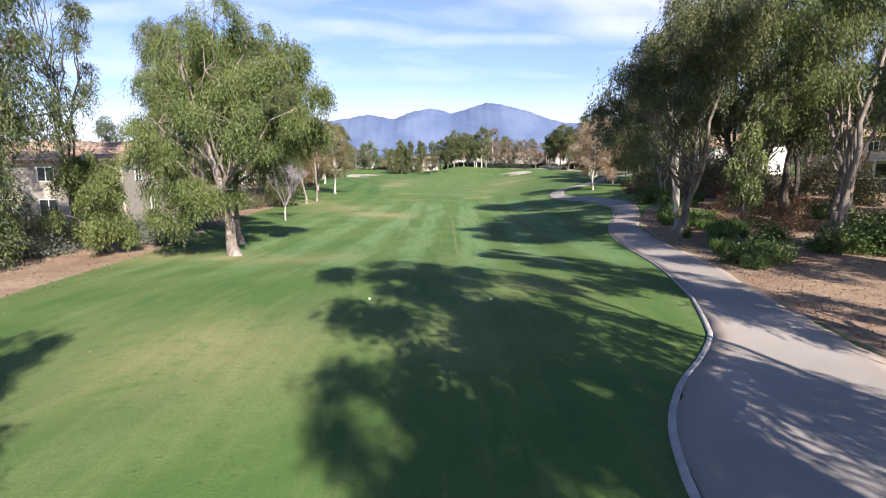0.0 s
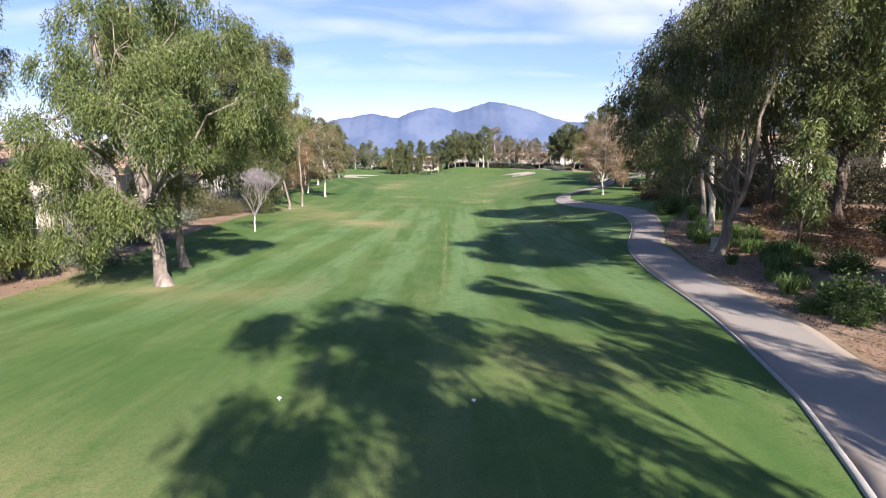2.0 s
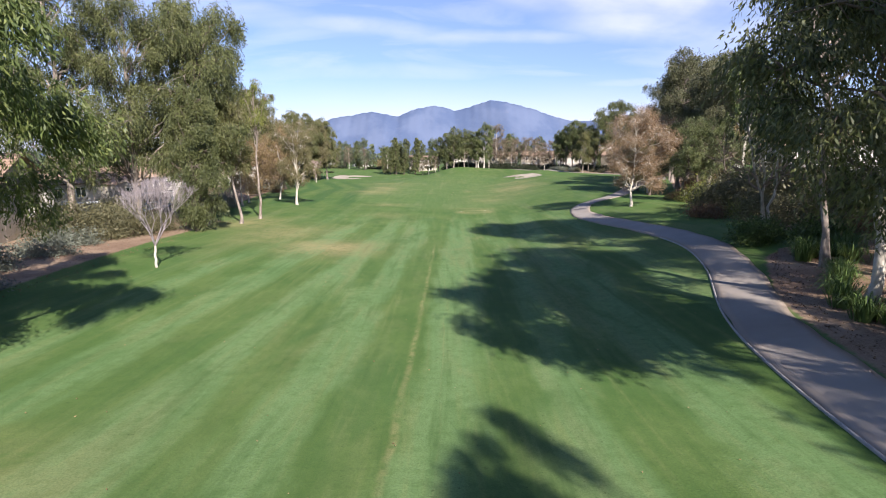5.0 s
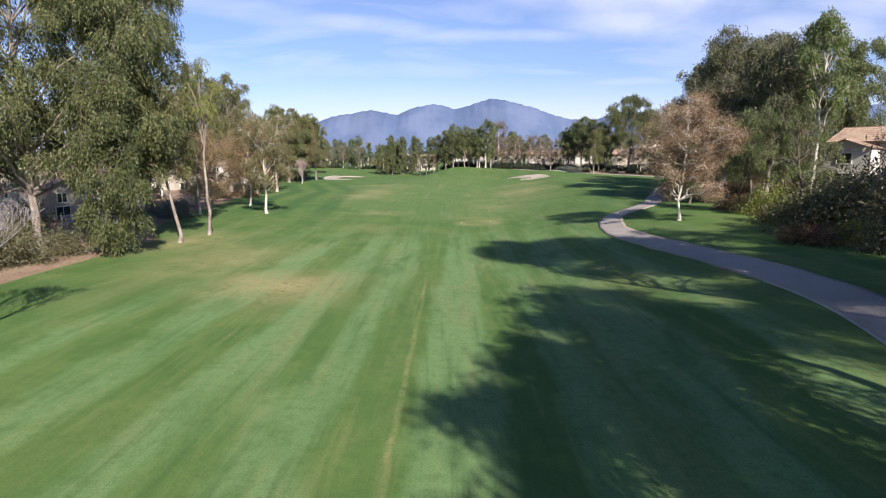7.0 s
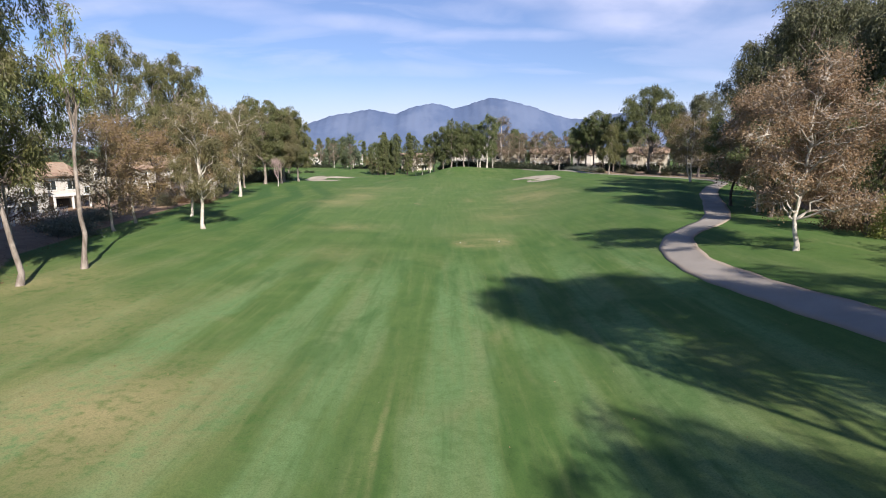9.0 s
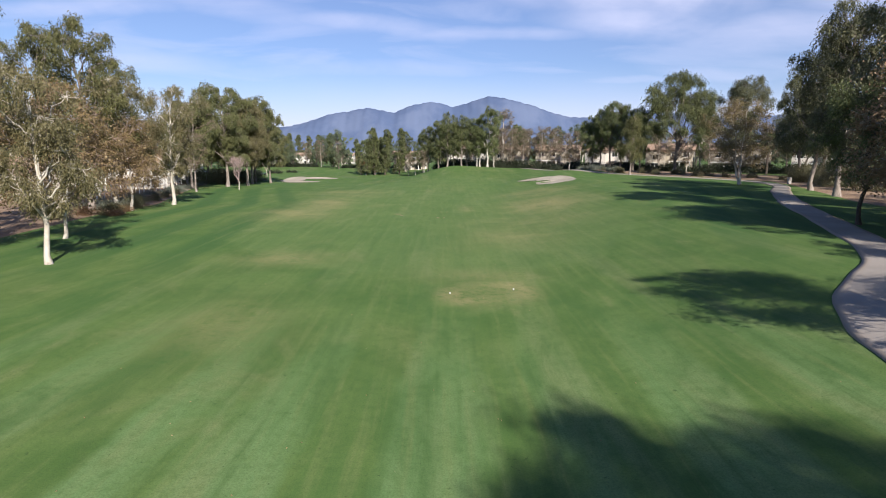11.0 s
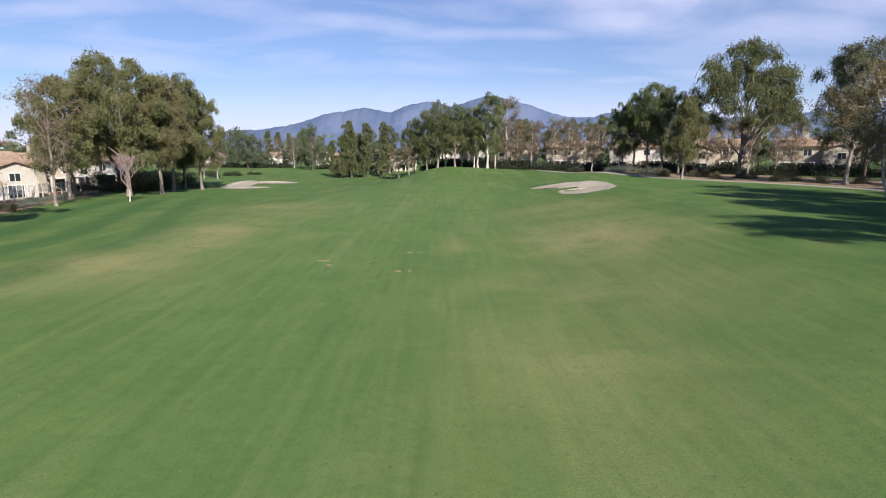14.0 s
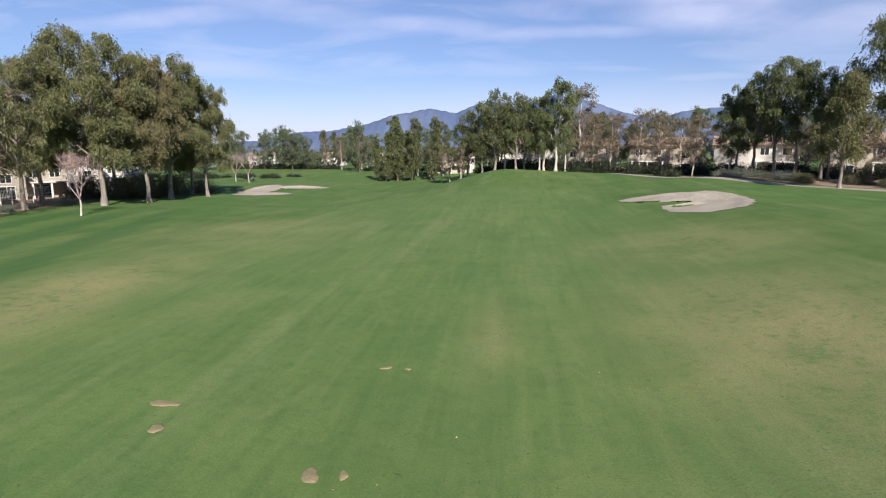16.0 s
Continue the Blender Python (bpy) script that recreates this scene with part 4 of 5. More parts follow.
green_a = tree("eucalyptus", at_land(-47.2, 213.6), "tall leafy eucalyptus with dark green rounded masses", "tree", 45, 24, 6.4, 0.29, 22, 2300, "oval", M_BARK, M_OLIVE_GREEN, 0.30, 0.115, lobe_size=0.36, strand=0.9, group=G_L)
green_b = tree("eucalyptus", at_land(-44.4, 219.2), "leafy eucalyptus with pale trunk and yellow-green tips", "tree", 46, 21, 5.4, 0.30, 20, 2600, "oval", M_BARK, M_BROWN_OLIVE, 0.27, 0.10, lobe_size=0.36, strand=0.9, group=G_L)
copy_thing(green_a, at_land(-46.0, 227, 0, 150) @ Matrix.Scale(0.94, 4))
copy_thing(green_a, at_land(-43.0, 233, 0, 250) @ Matrix.Diagonal((0.72, 0.72, 0.80, 1)))
copy_thing(green_b, at_land(-49, 238, 0, 150) @ Matrix.Scale(0.95, 4))
copy_thing(green_a, at_land(-60, 232, 0, 70) @ Matrix.Scale(0.9, 4))
copy_thing(green_a, at_land(-52, 206, 0, 200) @ Matrix.Scale(0.80, 4))
copy_thing(green_b, at_land(-57, 214, 0, 20) @ Matrix.Scale(0.95, 4))
for x, y, k in ((-66.5, 288.0, 1.05), (-60.5, 283.5, 1.15)):
    copy_thing(bare_small, at_land(x, y, 0, x * 20) @ Matrix.Scale(k, 4))

# right side by the path
tree("eucalyptus", at_land(18.8, 43.5), "spreading green eucalyptus with forked trunk by the path", "tree", 51, 19, 8.0, 0.22, 22, 4900, "vase", M_BARK_BROWN, M_EUCA_DEEP, 0.26, 0.07, strand=0.8, girth=0.27, stems=2, fan=True, clump=0.26,
     lobes_at=((-5.4, 0.5, 9.6, 1.6), (-4.8, -1.0, 7.4, 1.4), (-3.4, -2.0, 5.8, 1.2), (-3.8, 1, 13.2, 1.6), (-4.3, 0, 11.5, 2.1), (0.3, 1, 14.7, 2.4), (2.4, -1, 17, 2.5), (-0.7, -2, 10.8, 2.0), (2.9, 0, 13.3, 2.5), (1.5, 2, 8.6, 1.7), (-3, 2, 8.4, 1.4), (4.7, 1, 16.5, 2.3), (1.8, 2, 17.6, 2.2), (-1.2, -1, 15.6, 1.6), (3.6, -2, 17.4, 1.9)), group=G_R)
tree("eucalyptus", at_land(21.0, 49.0), "eucalyptus with pale trunk and dark crown beside the path", "tree", 52, 19, 5.5, 0.40, 14, 4200, "oval", M_BARK_PALE, M_EUCA_DEEP, 0.26, 0.07, girth=0.26, clump=0.26,
     lobes_at=((0, 0, 12.3, 2.0), (2.0, 1, 15, 2.3), (0.2, 1, 16.5, 2.0), (1.8, -1.5, 18, 1.9), (-0.6, 0, 13.5, 1.6)), group=G_R)
tree("eucalyptus", at_land(24.0, 56.0), "straight grey-trunked eucalyptus with dark green crown", "tree", 53, 29, 7.2, 0.5, 18, 4200, "oval", M_BARK, M_EUCA_DEEP, 0.30, 0.09, clump=0.26,
     lobes_at=((6.0, 1, 16.0, 1.8), (8.2, 0, 19.0, 2.0), (4.6, -1, 14.0, 1.5), (7.4, 0, 26.2, 2.3), (8.8, 0.5, 24.0, 2.2), (2.0, -1, 24.5, 2.2), (2.0, 0, 9.0, 1.5), (4.6, 0.5, 10.2, 1.7), (0, 1, 23.5, 2.415), (3.2, 0, 25, 2.7), (5.6, 1, 22.5, 2.625), (2.4, 1, 26.9, 2.4), (5.1, -1, 26.2, 2.4), (6.1, 1, 18, 2.1), (8.6, 0, 24.5, 2.415), (7.8, 1, 20.5, 2.31), (0.5, 3, 14, 2.2), (2.5, 4, 16, 2.2), (-0.5, 5, 17.5, 2.0), (4, 5, 18.5, 2.4), (1, 2, 19.5, 2.2), (5, 7, 17, 2.0)), girth=0.2, group=G_R)
tree("eucalyptus", at_land(31.0, 41.7), "large forked eucalyptus with long hanging green leaves", "tree", 54, 22, 8.5, 0.3, 20, 5600, "vase", M_BARK, M_EUCA, 0.28, 0.062, strand=1.1, girth=0.36, stems=3, fan=True, clump=0.26,
     lobes_at=((-3.7, 0, 15, 2.4), (0, 0, 15.5, 2.5), (3, 0, 14, 2.5), (-2.4, -1, 11.4, 1.8), (2, 1, 11, 1.8), (-4.6, 1, 9.8, 1.6), (5, 0, 11.3, 1.9), (0, 2, 18.5, 2.5), (-3, -2, 18, 2.2), (4, -1, 18, 2.3)), group=G_R)
tree("eucalyptus", at_land(23.2, 41.5), "slender young eucalyptus with a hanging curtain of leaves", "tree", 57, 8.5, 1.2, 0.3, 5, 700, "column", M_BARK_DARK, M_EUCA, 0.36, 0.08, lobe_size=0.55, strand=1.3, girth=0.1, group=G_R)
tree("birch", at_land(28.3, 69.4), "slender half-bare tree with three white stems", "tree", 55, 12.5, 4.0, 0.34, 10, 130, "oval", M_BARK_PALE, M_AUTUMN, 0.13, 0.08, 0.4, 0.3, lobe_size=0.42, girth=0.15, stems=3, twigs=140, twig_mat=M_TWIG_BROWN, lean=(-1.6, 0), group=G_R)
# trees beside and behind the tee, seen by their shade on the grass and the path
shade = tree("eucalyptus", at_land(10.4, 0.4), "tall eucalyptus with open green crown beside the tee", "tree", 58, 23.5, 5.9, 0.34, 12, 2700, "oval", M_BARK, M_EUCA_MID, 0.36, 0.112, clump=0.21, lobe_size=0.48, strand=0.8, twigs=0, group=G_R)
copy_thing(shade, at_land(16.6, 8.2, 0, 200) @ Matrix.Diagonal((0.62, 0.62, 0.86, 1)))
copy_thing(shade, at_land(24.0, 25.5, 0, 75) @ Matrix.Diagonal((0.85, 0.85, 0.86, 1)))
copy_thing(shade, at_land(14.2, -13.5, 0, 310) @ Matrix.Scale(0.88, 4))
tree("eucalyptus", at_land(15.0, -0.6), "slim eucalyptus with a bare trunk and small high crown", "tree", 60, 20.5, 2.6, 0.75, 5, 1300, "oval", M_BARK, M_EUCA_MID, 0.36, 0.12, strand=0.8, girth=0.2, twigs=0,
     lobes_at=((0.0, 0.0, 18.2, 1.5), (-0.8, 0.5, 16.8, 1.2), (0.6, -0.4, 19.4, 1.2), (0.9, 0.6, 17.2, 1.1)), group=G_R)
copy_thing(shade, at_land(-5.4, -4.5, 0, 20) @ Matrix.Scale(0.68, 4))
copy_thing(shade, at_land(10.0, -18.0, 0, 150) @ Matrix.Diagonal((0.62, 0.62, 0.86, 1)))
tree("eucalyptus", at_land(24.7, 25.4), "tall leaning eucalyptus with a high crown over the path", "tree", 59, 24, 7.0, 0.6, 9, 3800, "oval", M_BARK, M_EUCA_MID, 0.36, 0.135, strand=0.8, girth=0.3, twigs=0, lean=(-2.5, 0.5),
     lobes_at=((-8.3, 0, 17, 2.2), (-6.0, 1, 20, 2.5), (-3.5, -1, 17, 2.3), (-4.0, 1, 22.5, 2.3), (-1.0, 0, 20, 2.4), (1.5, 0, 17.5, 2.3), (0.5, 1, 23, 2.0), (-6.6, -1.5, 16.2, 1.8)), group=G_R)
back_a = tree("eucalyptus", at_land(40, 62), "eucalyptus with dark trunk among shrubs", "tree", 56, 19, 5.5, 0.34, 12, 1100, "oval", M_BARK_DARK, M_EUCA_MID, 0.34, 0.1, lobe_size=0.4, group=G_R)
copy_thing(back_a, at_land(26.5, 13.0, 0, 260) @ Matrix.Scale(1.1, 4))
copy_thing(back_a, at_land(37, 49, 0, 80) @ Matrix.Scale(0.95, 4))
copy_thing(back_a, at_land(44, 48, 0, 140) @ Matrix.Scale(1.05, 4))
copy_thing(back_a, at_land(38, 30, 0, 240))
for x, y, a, k in ((47, 40, 70, 1.0), (52, 58, 120, 0.95), (43, 72, 200, 0.9), (56, 84, 10, 0.9), (33, 22, 280, 0.9), (80, 190, 15, 0.9), (89, 206, 75, 0.85), (76, 179, 215, 0.8), (94, 219, 130, 0.85), (70, 168, 300, 0.8)):
    copy_thing(back_a, at_land(x, y, 0, a) @ Matrix.Scale(k, 4))
copy_thing(back_a, at_land(50, 75, 0, 300) @ Matrix.Scale(0.9, 4))

# sycamores by the bend
tree("sycamore", at_land(27.0, 97.5), "rounded sycamore with white trunk and dense brown autumn leaves", "tree", 61, 12.2, 4.6, 0.22, 18, 1950, "oval", M_BARK_PALE, M_AUTUMN, 0.115, 0.09, 0.35, 0, lobe_size=0.38, twigs=110,
     twig_mat=M_BARK_PALE, girth=0.17, group=G_R, clump=0.36)
syc_b = tree("sycamore", at_land(38.0, 121), "sycamore with white trunk and rusty autumn leaves", "tree", 62, 13, 5.4, 0.26, 16, 1400, "oval", M_BARK_PALE, M_AUTUMN, 0.19, 0.15, 0.35, 0, lobe_size=0.4, twigs=80, twig_mat=M_BARK_PALE, girth=0.2,
             group=G_R, clump=0.36)
copy_thing(back_a, at_land(36.5, 103.5, 0, 200) @ Matrix.Scale(0.62, 4))
copy_thing(back_a, at_land(42.0, 112.0, 0, 310) @ Matrix.Scale(0.8, 4))
# three trees added mostly out of view, to shade the grass past the bend
copy_thing(back_a, at_land(36.2, 116.0, 0, 20) @ Matrix.Scale(0.55, 4))
copy_thing(back_a, at_land(38.5, 128.0, 0, 100) @ Matrix.Scale(0.6, 4))
copy_thing(shade, at_land(58.0, 118.0, 0, 140) @ Matrix.Scale(0.88, 4))
copy_thing(syc_b, at_land(47, 118, 0, 60) @ Matrix.Scale(0.9, 4))
tree("sycamore", at_land(57.5, 181), "half-bare sycamore with spreading pale limbs and yellow-brown leaves", "tree", 63, 15, 6.5, 0.26, 14, 800, "vase", M_BARK_PALE, M_TAN, 0.2, 0.14, 0.3, 0, lobe_size=0.4, twigs=60,
     twig_mat=M_BARK, girth=0.24, group=G_R, stems=2)

# tall eucalyptus behind the sycamores
tall_r = tree("eucalyptus", at_land(53, 140), "very tall eucalyptus with airy dark green crown", "tree", 71, 25.5, 7.4, 0.32, 20, 2100, "oval", M_BARK, M_EUCA_GREY, 0.34, 0.11, lobe_size=0.36, strand=1.0, group=G_R)
copy_thing(tall_r, at_land(46, 128, 0, 250) @ Matrix.Scale(0.96, 4))
copy_thing(tall_r, at_land(49.5, 118, 0, 330) @ Matrix.Scale(0.82, 4))
copy_thing(back_a, at_land(39.5, 98, 0, 40) @ Matrix.Scale(0.6, 4))
for x, y, a, k in ((34.0, 53.0, 190, 1.22), (32.0, 60.5, 330, 1.1)):
    copy_thing(back_a, at_land(x, y, 0, a) @ Matrix.Scale(k, 4))
copy_thing(tall_r, at_land(43, 110, 0, 45) @ Matrix.Scale(0.78, 4))
copy_thing(tall_r, at_land(57, 133, 0, 100) @ Matrix.Scale(0.98, 4))
copy_thing(tall_r, at_land(56, 155, 0, 220) @ Matrix.Scale(0.93, 4))
copy_thing(tall_r, at_land(60, 166, 0, 300) @ Matrix.Scale(0.8, 4))
copy_thing(tall_r, at_land(70, 205, 0, 20) @ Matrix.Scale(0.85, 4))
copy_thing(tall_r, at_land(80, 200, 0, 150) @ Matrix.Scale(0.8, 4))
tree("eucalyptus", at_land(44.3, 104), "tall eucalyptus with bare white trunk and tufted crown", "tree", 72, 22, 2.8, 0.5, 12, 1100, "oval", M_BARK_PALE, M_EUCA, 0.3, 0.085, lobe_size=0.42, girth=0.26, group=G_R, lean=(0.6, 0))
tree("eucalyptus", at_land(64.4, 225.4), "broad tall eucalyptus with rounded dark crown", "tree", 73, 25.5, 9.4, 0.30, 24, 3000, "dome", M_BARK_BROWN, M_EUCA_DEEP, 0.34, 0.13, girth=0.4, strand=0.9, fan=True,
     lobes_at=((-7, 0, 17, 2.6), (-5, 1, 21, 2.6), (-1, 0, 23.2, 2.6), (3, 0, 22.5, 2.6), (6.5, 0, 19, 2.8), (8, 1, 15, 2.4), (-3, -2, 14, 2.2), (2, -2, 16, 2.6), (5, -2, 12.5, 2.2), (-6.5, 2, 12.5, 1.9),
               (0, 3, 19, 2.6), (-3, 3, 17, 2.4), (4, 3, 18, 2.4), (-8.4, 0, 14.5, 1.8), (9.2, 0, 12, 1.8), (0.5, -1, 11, 1.6), (-5.5, -1, 18.5, 2.2), (5.5, -1, 16, 2.2), (-2, -2, 20.5, 2.2), (2.5, -1, 19.5, 2.2), (-4.5, 2, 10.8, 1.5), (7, -1, 13.5, 1.7)), group=G_FAR)
tree("eucalyptus", at_land(50.7, 219.5), "weeping tree with pale trunk and yellow-green hanging leaves", "tree", 74, 14.5, 3.2, 0.3, 14, 1500, "oval", M_BARK, M_OLIVE, 0.28, 0.1, lobe_size=0.38, strand=1.4, group=G_FAR)
slim = tree("eucalyptus", at_land(51.5, 239), "slim eucalyptus with high dark green crown before the houses", "tree", 75, 19.5, 3.7, 0.36, 14, 1100, "oval", M_BARK_BROWN, M_EUCA_MID, 0.28, 0.1, lobe_size=0.40, strand=1.0, group=G_FAR)
for x, y, a, k in ((54.4, 237.5, 80, 0.97), (57.0, 236, 200, 0.88), (48.6, 246, 140, 0.82), (49.6, 242.5, 310, 0.92), (60.5, 240, 30, 0.8)):
    copy_thing(slim, at_land(x, y, 0, a) @ Matrix.Scale(k, 4))

# trees round the green and beyond
far_a = tree("eucalyptus", at_land(5.5, 270), "tall dark green eucalyptus by the green", "tree", 81, 18.5, 4.8, 0.28, 13, 1050, "oval", M_BARK, M_EUCA_DEEP, 0.32, 0.13, twigs=0, lobe_size=0.38, strand=1.0, group=G_FAR)
far_b = tree("eucalyptus", at_land(18.8, 264), "tall green tree with pale trunk by the green", "tree", 82, 19.6, 4.0, 0.3, 12, 1050, "oval", M_BARK_PALE, M_EUCA_MID, 0.32, 0.12, twigs=0, lobe_size=0.4, strand=1.0, group=G_FAR)
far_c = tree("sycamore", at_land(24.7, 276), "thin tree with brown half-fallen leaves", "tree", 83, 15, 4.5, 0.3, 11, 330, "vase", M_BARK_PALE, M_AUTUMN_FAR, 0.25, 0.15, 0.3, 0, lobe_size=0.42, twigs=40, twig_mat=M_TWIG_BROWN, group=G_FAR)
far_d = tree("eucalyptus", at_land(-22.7, 298), "dark narrow eucalyptus in a far row", "tree", 84, 18.5, 2.5, 0.10, 16, 460, "column", M_BARK_DARK, M_EUCA_DEEP, 0.4, 0.18, twigs=0, lobe_size=0.42, strand=1.0, group=G_FAR)
far_e = tree("eucalyptus", at_land(-44, 335), "broad dark green tree in a far row", "tree", 85, 17.5, 5.8, 0.2, 12, 560, "dome", M_BARK_DARK, M_FAR_HAZE, 0.42, 0.2, twigs=0, lobe_size=0.38, strand=0.8, group=G_FAR)
rng = np.random.default_rng(99)
for proto, spots in ((far_a, ((10.5, 269, 0.92), (-1.0, 278, 0.86), (12.5, 272, 0.9), (32, 290, 0.8), (-12, 318, 0.9), (48, 296, 0.85), (60, 276, 0.85), (7, 288, 0.85), (18, 296, 0.8), (26, 302, 0.75), (40, 288, 0.7), (-4, 299, 0.65), (75, 268, 0.85), (88, 262, 0.9), (2.5, 274, 0.9))),
                     (far_b, ((16.6, 268, 0.86), (15.4, 266, 0.62), (21.5, 270, 0.72), (60, 304, 0.9), (70, 258, 0.8), (8.0, 276, 0.8), (3, 296, 0.75), (34, 298, 0.8), (82, 250, 0.8), (-30, 326, 0.7), (48.9, 250, 0.74))),
                     (far_c, ((68, 246, 0.75), (79, 238, 0.7), (90, 228, 0.75), (72, 236, 0.6), (62, 250, 0.65), (31.7, 272, 0.87), (-6.0, 281, 0.6), (-2.5, 274, 0.55), (37.9, 272, 0.97), (45, 266, 0.8), (27.3, 269, 0.57), (25.0, 274, 1.34), (-20, 318, 0.7), (52, 258, 0.7), (15, 290, 0.75), (29, 281, 0.95), (34.5, 279, 0.95), (43, 276, 0.95), (57, 266, 0.8), (64, 258, 0.8), (74, 248, 0.8), (84, 240, 0.8), (-16, 316, 0.6), (94, 236, 0.9), (42.9, 251, 0.64), (-9, 290, 0.55), (49, 268, 0.85), (40, 264, 0.6), (-64, 356, 0.85), (-56, 352, 0.9), (-50, 360, 0.95), (-46, 353, 0.75), (-31, 358, 0.8))),
                     (far_d, ((-107, 482, 1.2), (-101, 486, 1.15), (-95, 482, 1.1), (-88, 488, 1.15), (-82, 484, 1.0), (-60, 490, 1.0), (-25.7, 296, 0.76), (-19.1, 300, 0.97), (-13.6, 303, 1.0), (-28.5, 300, 0.66), (-24.2, 302, 0.86), (-21.0, 305, 0.8), (4, 352, 1.1), (20, 356, 1.0), (-50, 352, 0.9), (80, 306, 1.0), (40, 356, 1.1))),
                     (far_e, ((-79.5, 350, 0.95), (-87.4, 352, 0.75), (-73, 345, 0.85), (-82, 358, 0.9), (-76, 362, 0.8), (-73.7, 435, 1.05), (-46, 440, 0.9), (-98, 356, 0.85), (-92, 364, 0.9), (-69.5, 352, 0.7), (-61, 364, 0.72), (-54, 367, 0.78), (-34, 366, 0.72), (-28, 362, 0.75), (-48, 370, 0.7), (-105, 340, 1.0), (-120, 330, 1.1), (-140, 345, 1.0), (-112, 368, 1.15), (-40, 420, 0.8),
                              (-28, 395, 1.0), (-8, 400, 1.1), (15, 395, 1.2), (45, 390, 1.2), (75, 380, 1.2), (100, 350, 1.1), (120, 335, 1.1), (95, 315, 1.0), (140, 300, 1.2), (110, 280, 0.9), (120, 255, 1.1),
                              (130, 220, 1.1), (125, 190, 1.0), (110, 165, 1.0), (95, 140, 0.9), (-110, 300, 1.0), (-105, 270, 1.0), (-100, 235, 1.0), (-95, 200, 1.0), (-85, 165, 1.0), (-80, 130, 1.0), (-75, 95, 1.0)))):
    for x, y, s in spots:
        copy_thing(proto, at_land(x, y, 0, rng.uniform(0, 360)) @ Matrix.Scale(s, 4))


def far_woods():
    """Tree tops past the houses, as far as the foot of the hills."""
    r = np.random.default_rng(7)
    n = 900
    x, y = r.uniform(-600, 700, n), r.uniform(400, 1100, n)
    h = r.uniform(7, 17, n)
    k = 46
    at = np.stack([x, y, land(x, y)], 1)[:, None] + unit(r.normal(0, 1, (n, k, 3))) * r.uniform(0.3, 1, (n, k, 1)) * np.stack([h * 0.38, h * 0.38, h * 0.5], 1)[:, None]
    at[..., 2] += h[:, None] * 0.52
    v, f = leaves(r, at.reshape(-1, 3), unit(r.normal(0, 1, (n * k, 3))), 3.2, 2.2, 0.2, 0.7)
    tagged(new("far_woods", mesh_of("far_woods", v, f, M_FAR_HAZE)), "dark far woods between the houses and the hills", "woods", kind="stuff")


far_woods()


def palm(x, y, height, seed):
    """A feather palm: ringed trunk and arching fronds with leaflets."""
    rng = np.random.default_rng(seed)
    root = thing("palm", at_land(x, y), "palm with a rough trunk and arching green fronds", "palm")
    axis = wander(rng, np.array([0, 0, -0.3]), np.array([0.2, 0, height]), 15, 0.1)
    part("trunk", mesh_of("trunk", *tube(axis, 0.24 + 0.03 * (np.arange(15) % 2), 9), M_BARK_DARK), M_BARK_DARK, root)
    for i in range(22):
        a, up = i * 2.4, rng.uniform(-0.2, 1.2)
        t = np.linspace(0, 1, 12)[:, None]
        d = np.array([math.cos(a), math.sin(a), 0])
        rib = axis[-1] + d * 3.0 * t + np.array([0, 0, 1.0]) * (up * 2.2 * t - 2.6 * t * t)
        side = np.array([-d[1], d[0], 0])
        at = np.repeat(rib[1:], 6, 0) + np.tile(d * 0.27, (66, 1)) * np.tile(np.linspace(0, 0.9, 6), 11)[:, None]
        out = np.where((np.arange(66) % 2 == 0)[:, None], side, -side) * 2.2 + d * 0.6
        v, f = leaves(rng, at, out, 0.75, 0.07, 0.35, 0.12)
        part("frond", mesh_of("frond", v, f, M_STRAP), M_STRAP, root)


palm(86, 222, 9.5, 301)


# ---------------------------------------------------------------- shrubs
G_S = "shrubs under the trees"
grey_bush = shrub("shrub", at_land(-24.5, 47), "low grey-green rounded shrub on bare soil", 101, 1.6, 2.0, M_GREY, 3000, 0.2, 0.08, group=G_S)
for x, y, s in ((-27, 50, 1.2), (-29, 54, 1.1), (-26, 57, 0.9), (-30, 60, 1.3), (-30.5, 64, 1.1), (-31, 55, 1.2), (-31, 70, 1.1), (-33, 76, 1.2), (-35, 48, 1.4), (-31, 40, 1.2), (-36, 118, 1.2), (-40, 122, 1.3), (-41, 130, 1.2),
                (-40, 160, 0.8), (-42, 165, 0.7), (-44, 170, 0.7), (-43, 158, 0.9), (-46, 164, 0.7), (-48, 176, 0.6), (-50, 184, 0.6), (-52, 196, 0.5), (-55, 202, 0.5), (-47, 172, 0.6), (-54, 208, 0.5)):
    copy_thing(grey_bush, at_land(x, y, 0, x * 37 + y * 11) @ Matrix.Scale(s, 4))
green_bush = shrub("shrub", at_land(17.6, 29.0), "rounded bright green bush on mulched soil", 102, 1.75, 1.3, M_SHRUB, 3600, 0.17, 0.08, group=G_S)
for x, y, s in ((16.4, 27.8, 0.5), (16.0, 29.5, 0.45), (23.5, 31.5, 1.1), (25.8, 30.5, 1.2), (27.5, 33.5, 1.3), (22.5, 36.5, 0.8), (29, 36, 1.0), (33, 46, 1.2), (24.5, 64, 1.2), (26, 66, 1.0), (27.5, 62, 1.3)):
    copy_thing(green_bush, at_land(x, y, 0, x * 37 + y * 11) @ Matrix.Scale(s, 4))
dark_bush = shrub("shrub", at_land(32, 84), "large dark rounded shrub under trees", 103, 3.0, 3.0, M_BUSH, 4600, 0.24, 0.10, group=G_S)
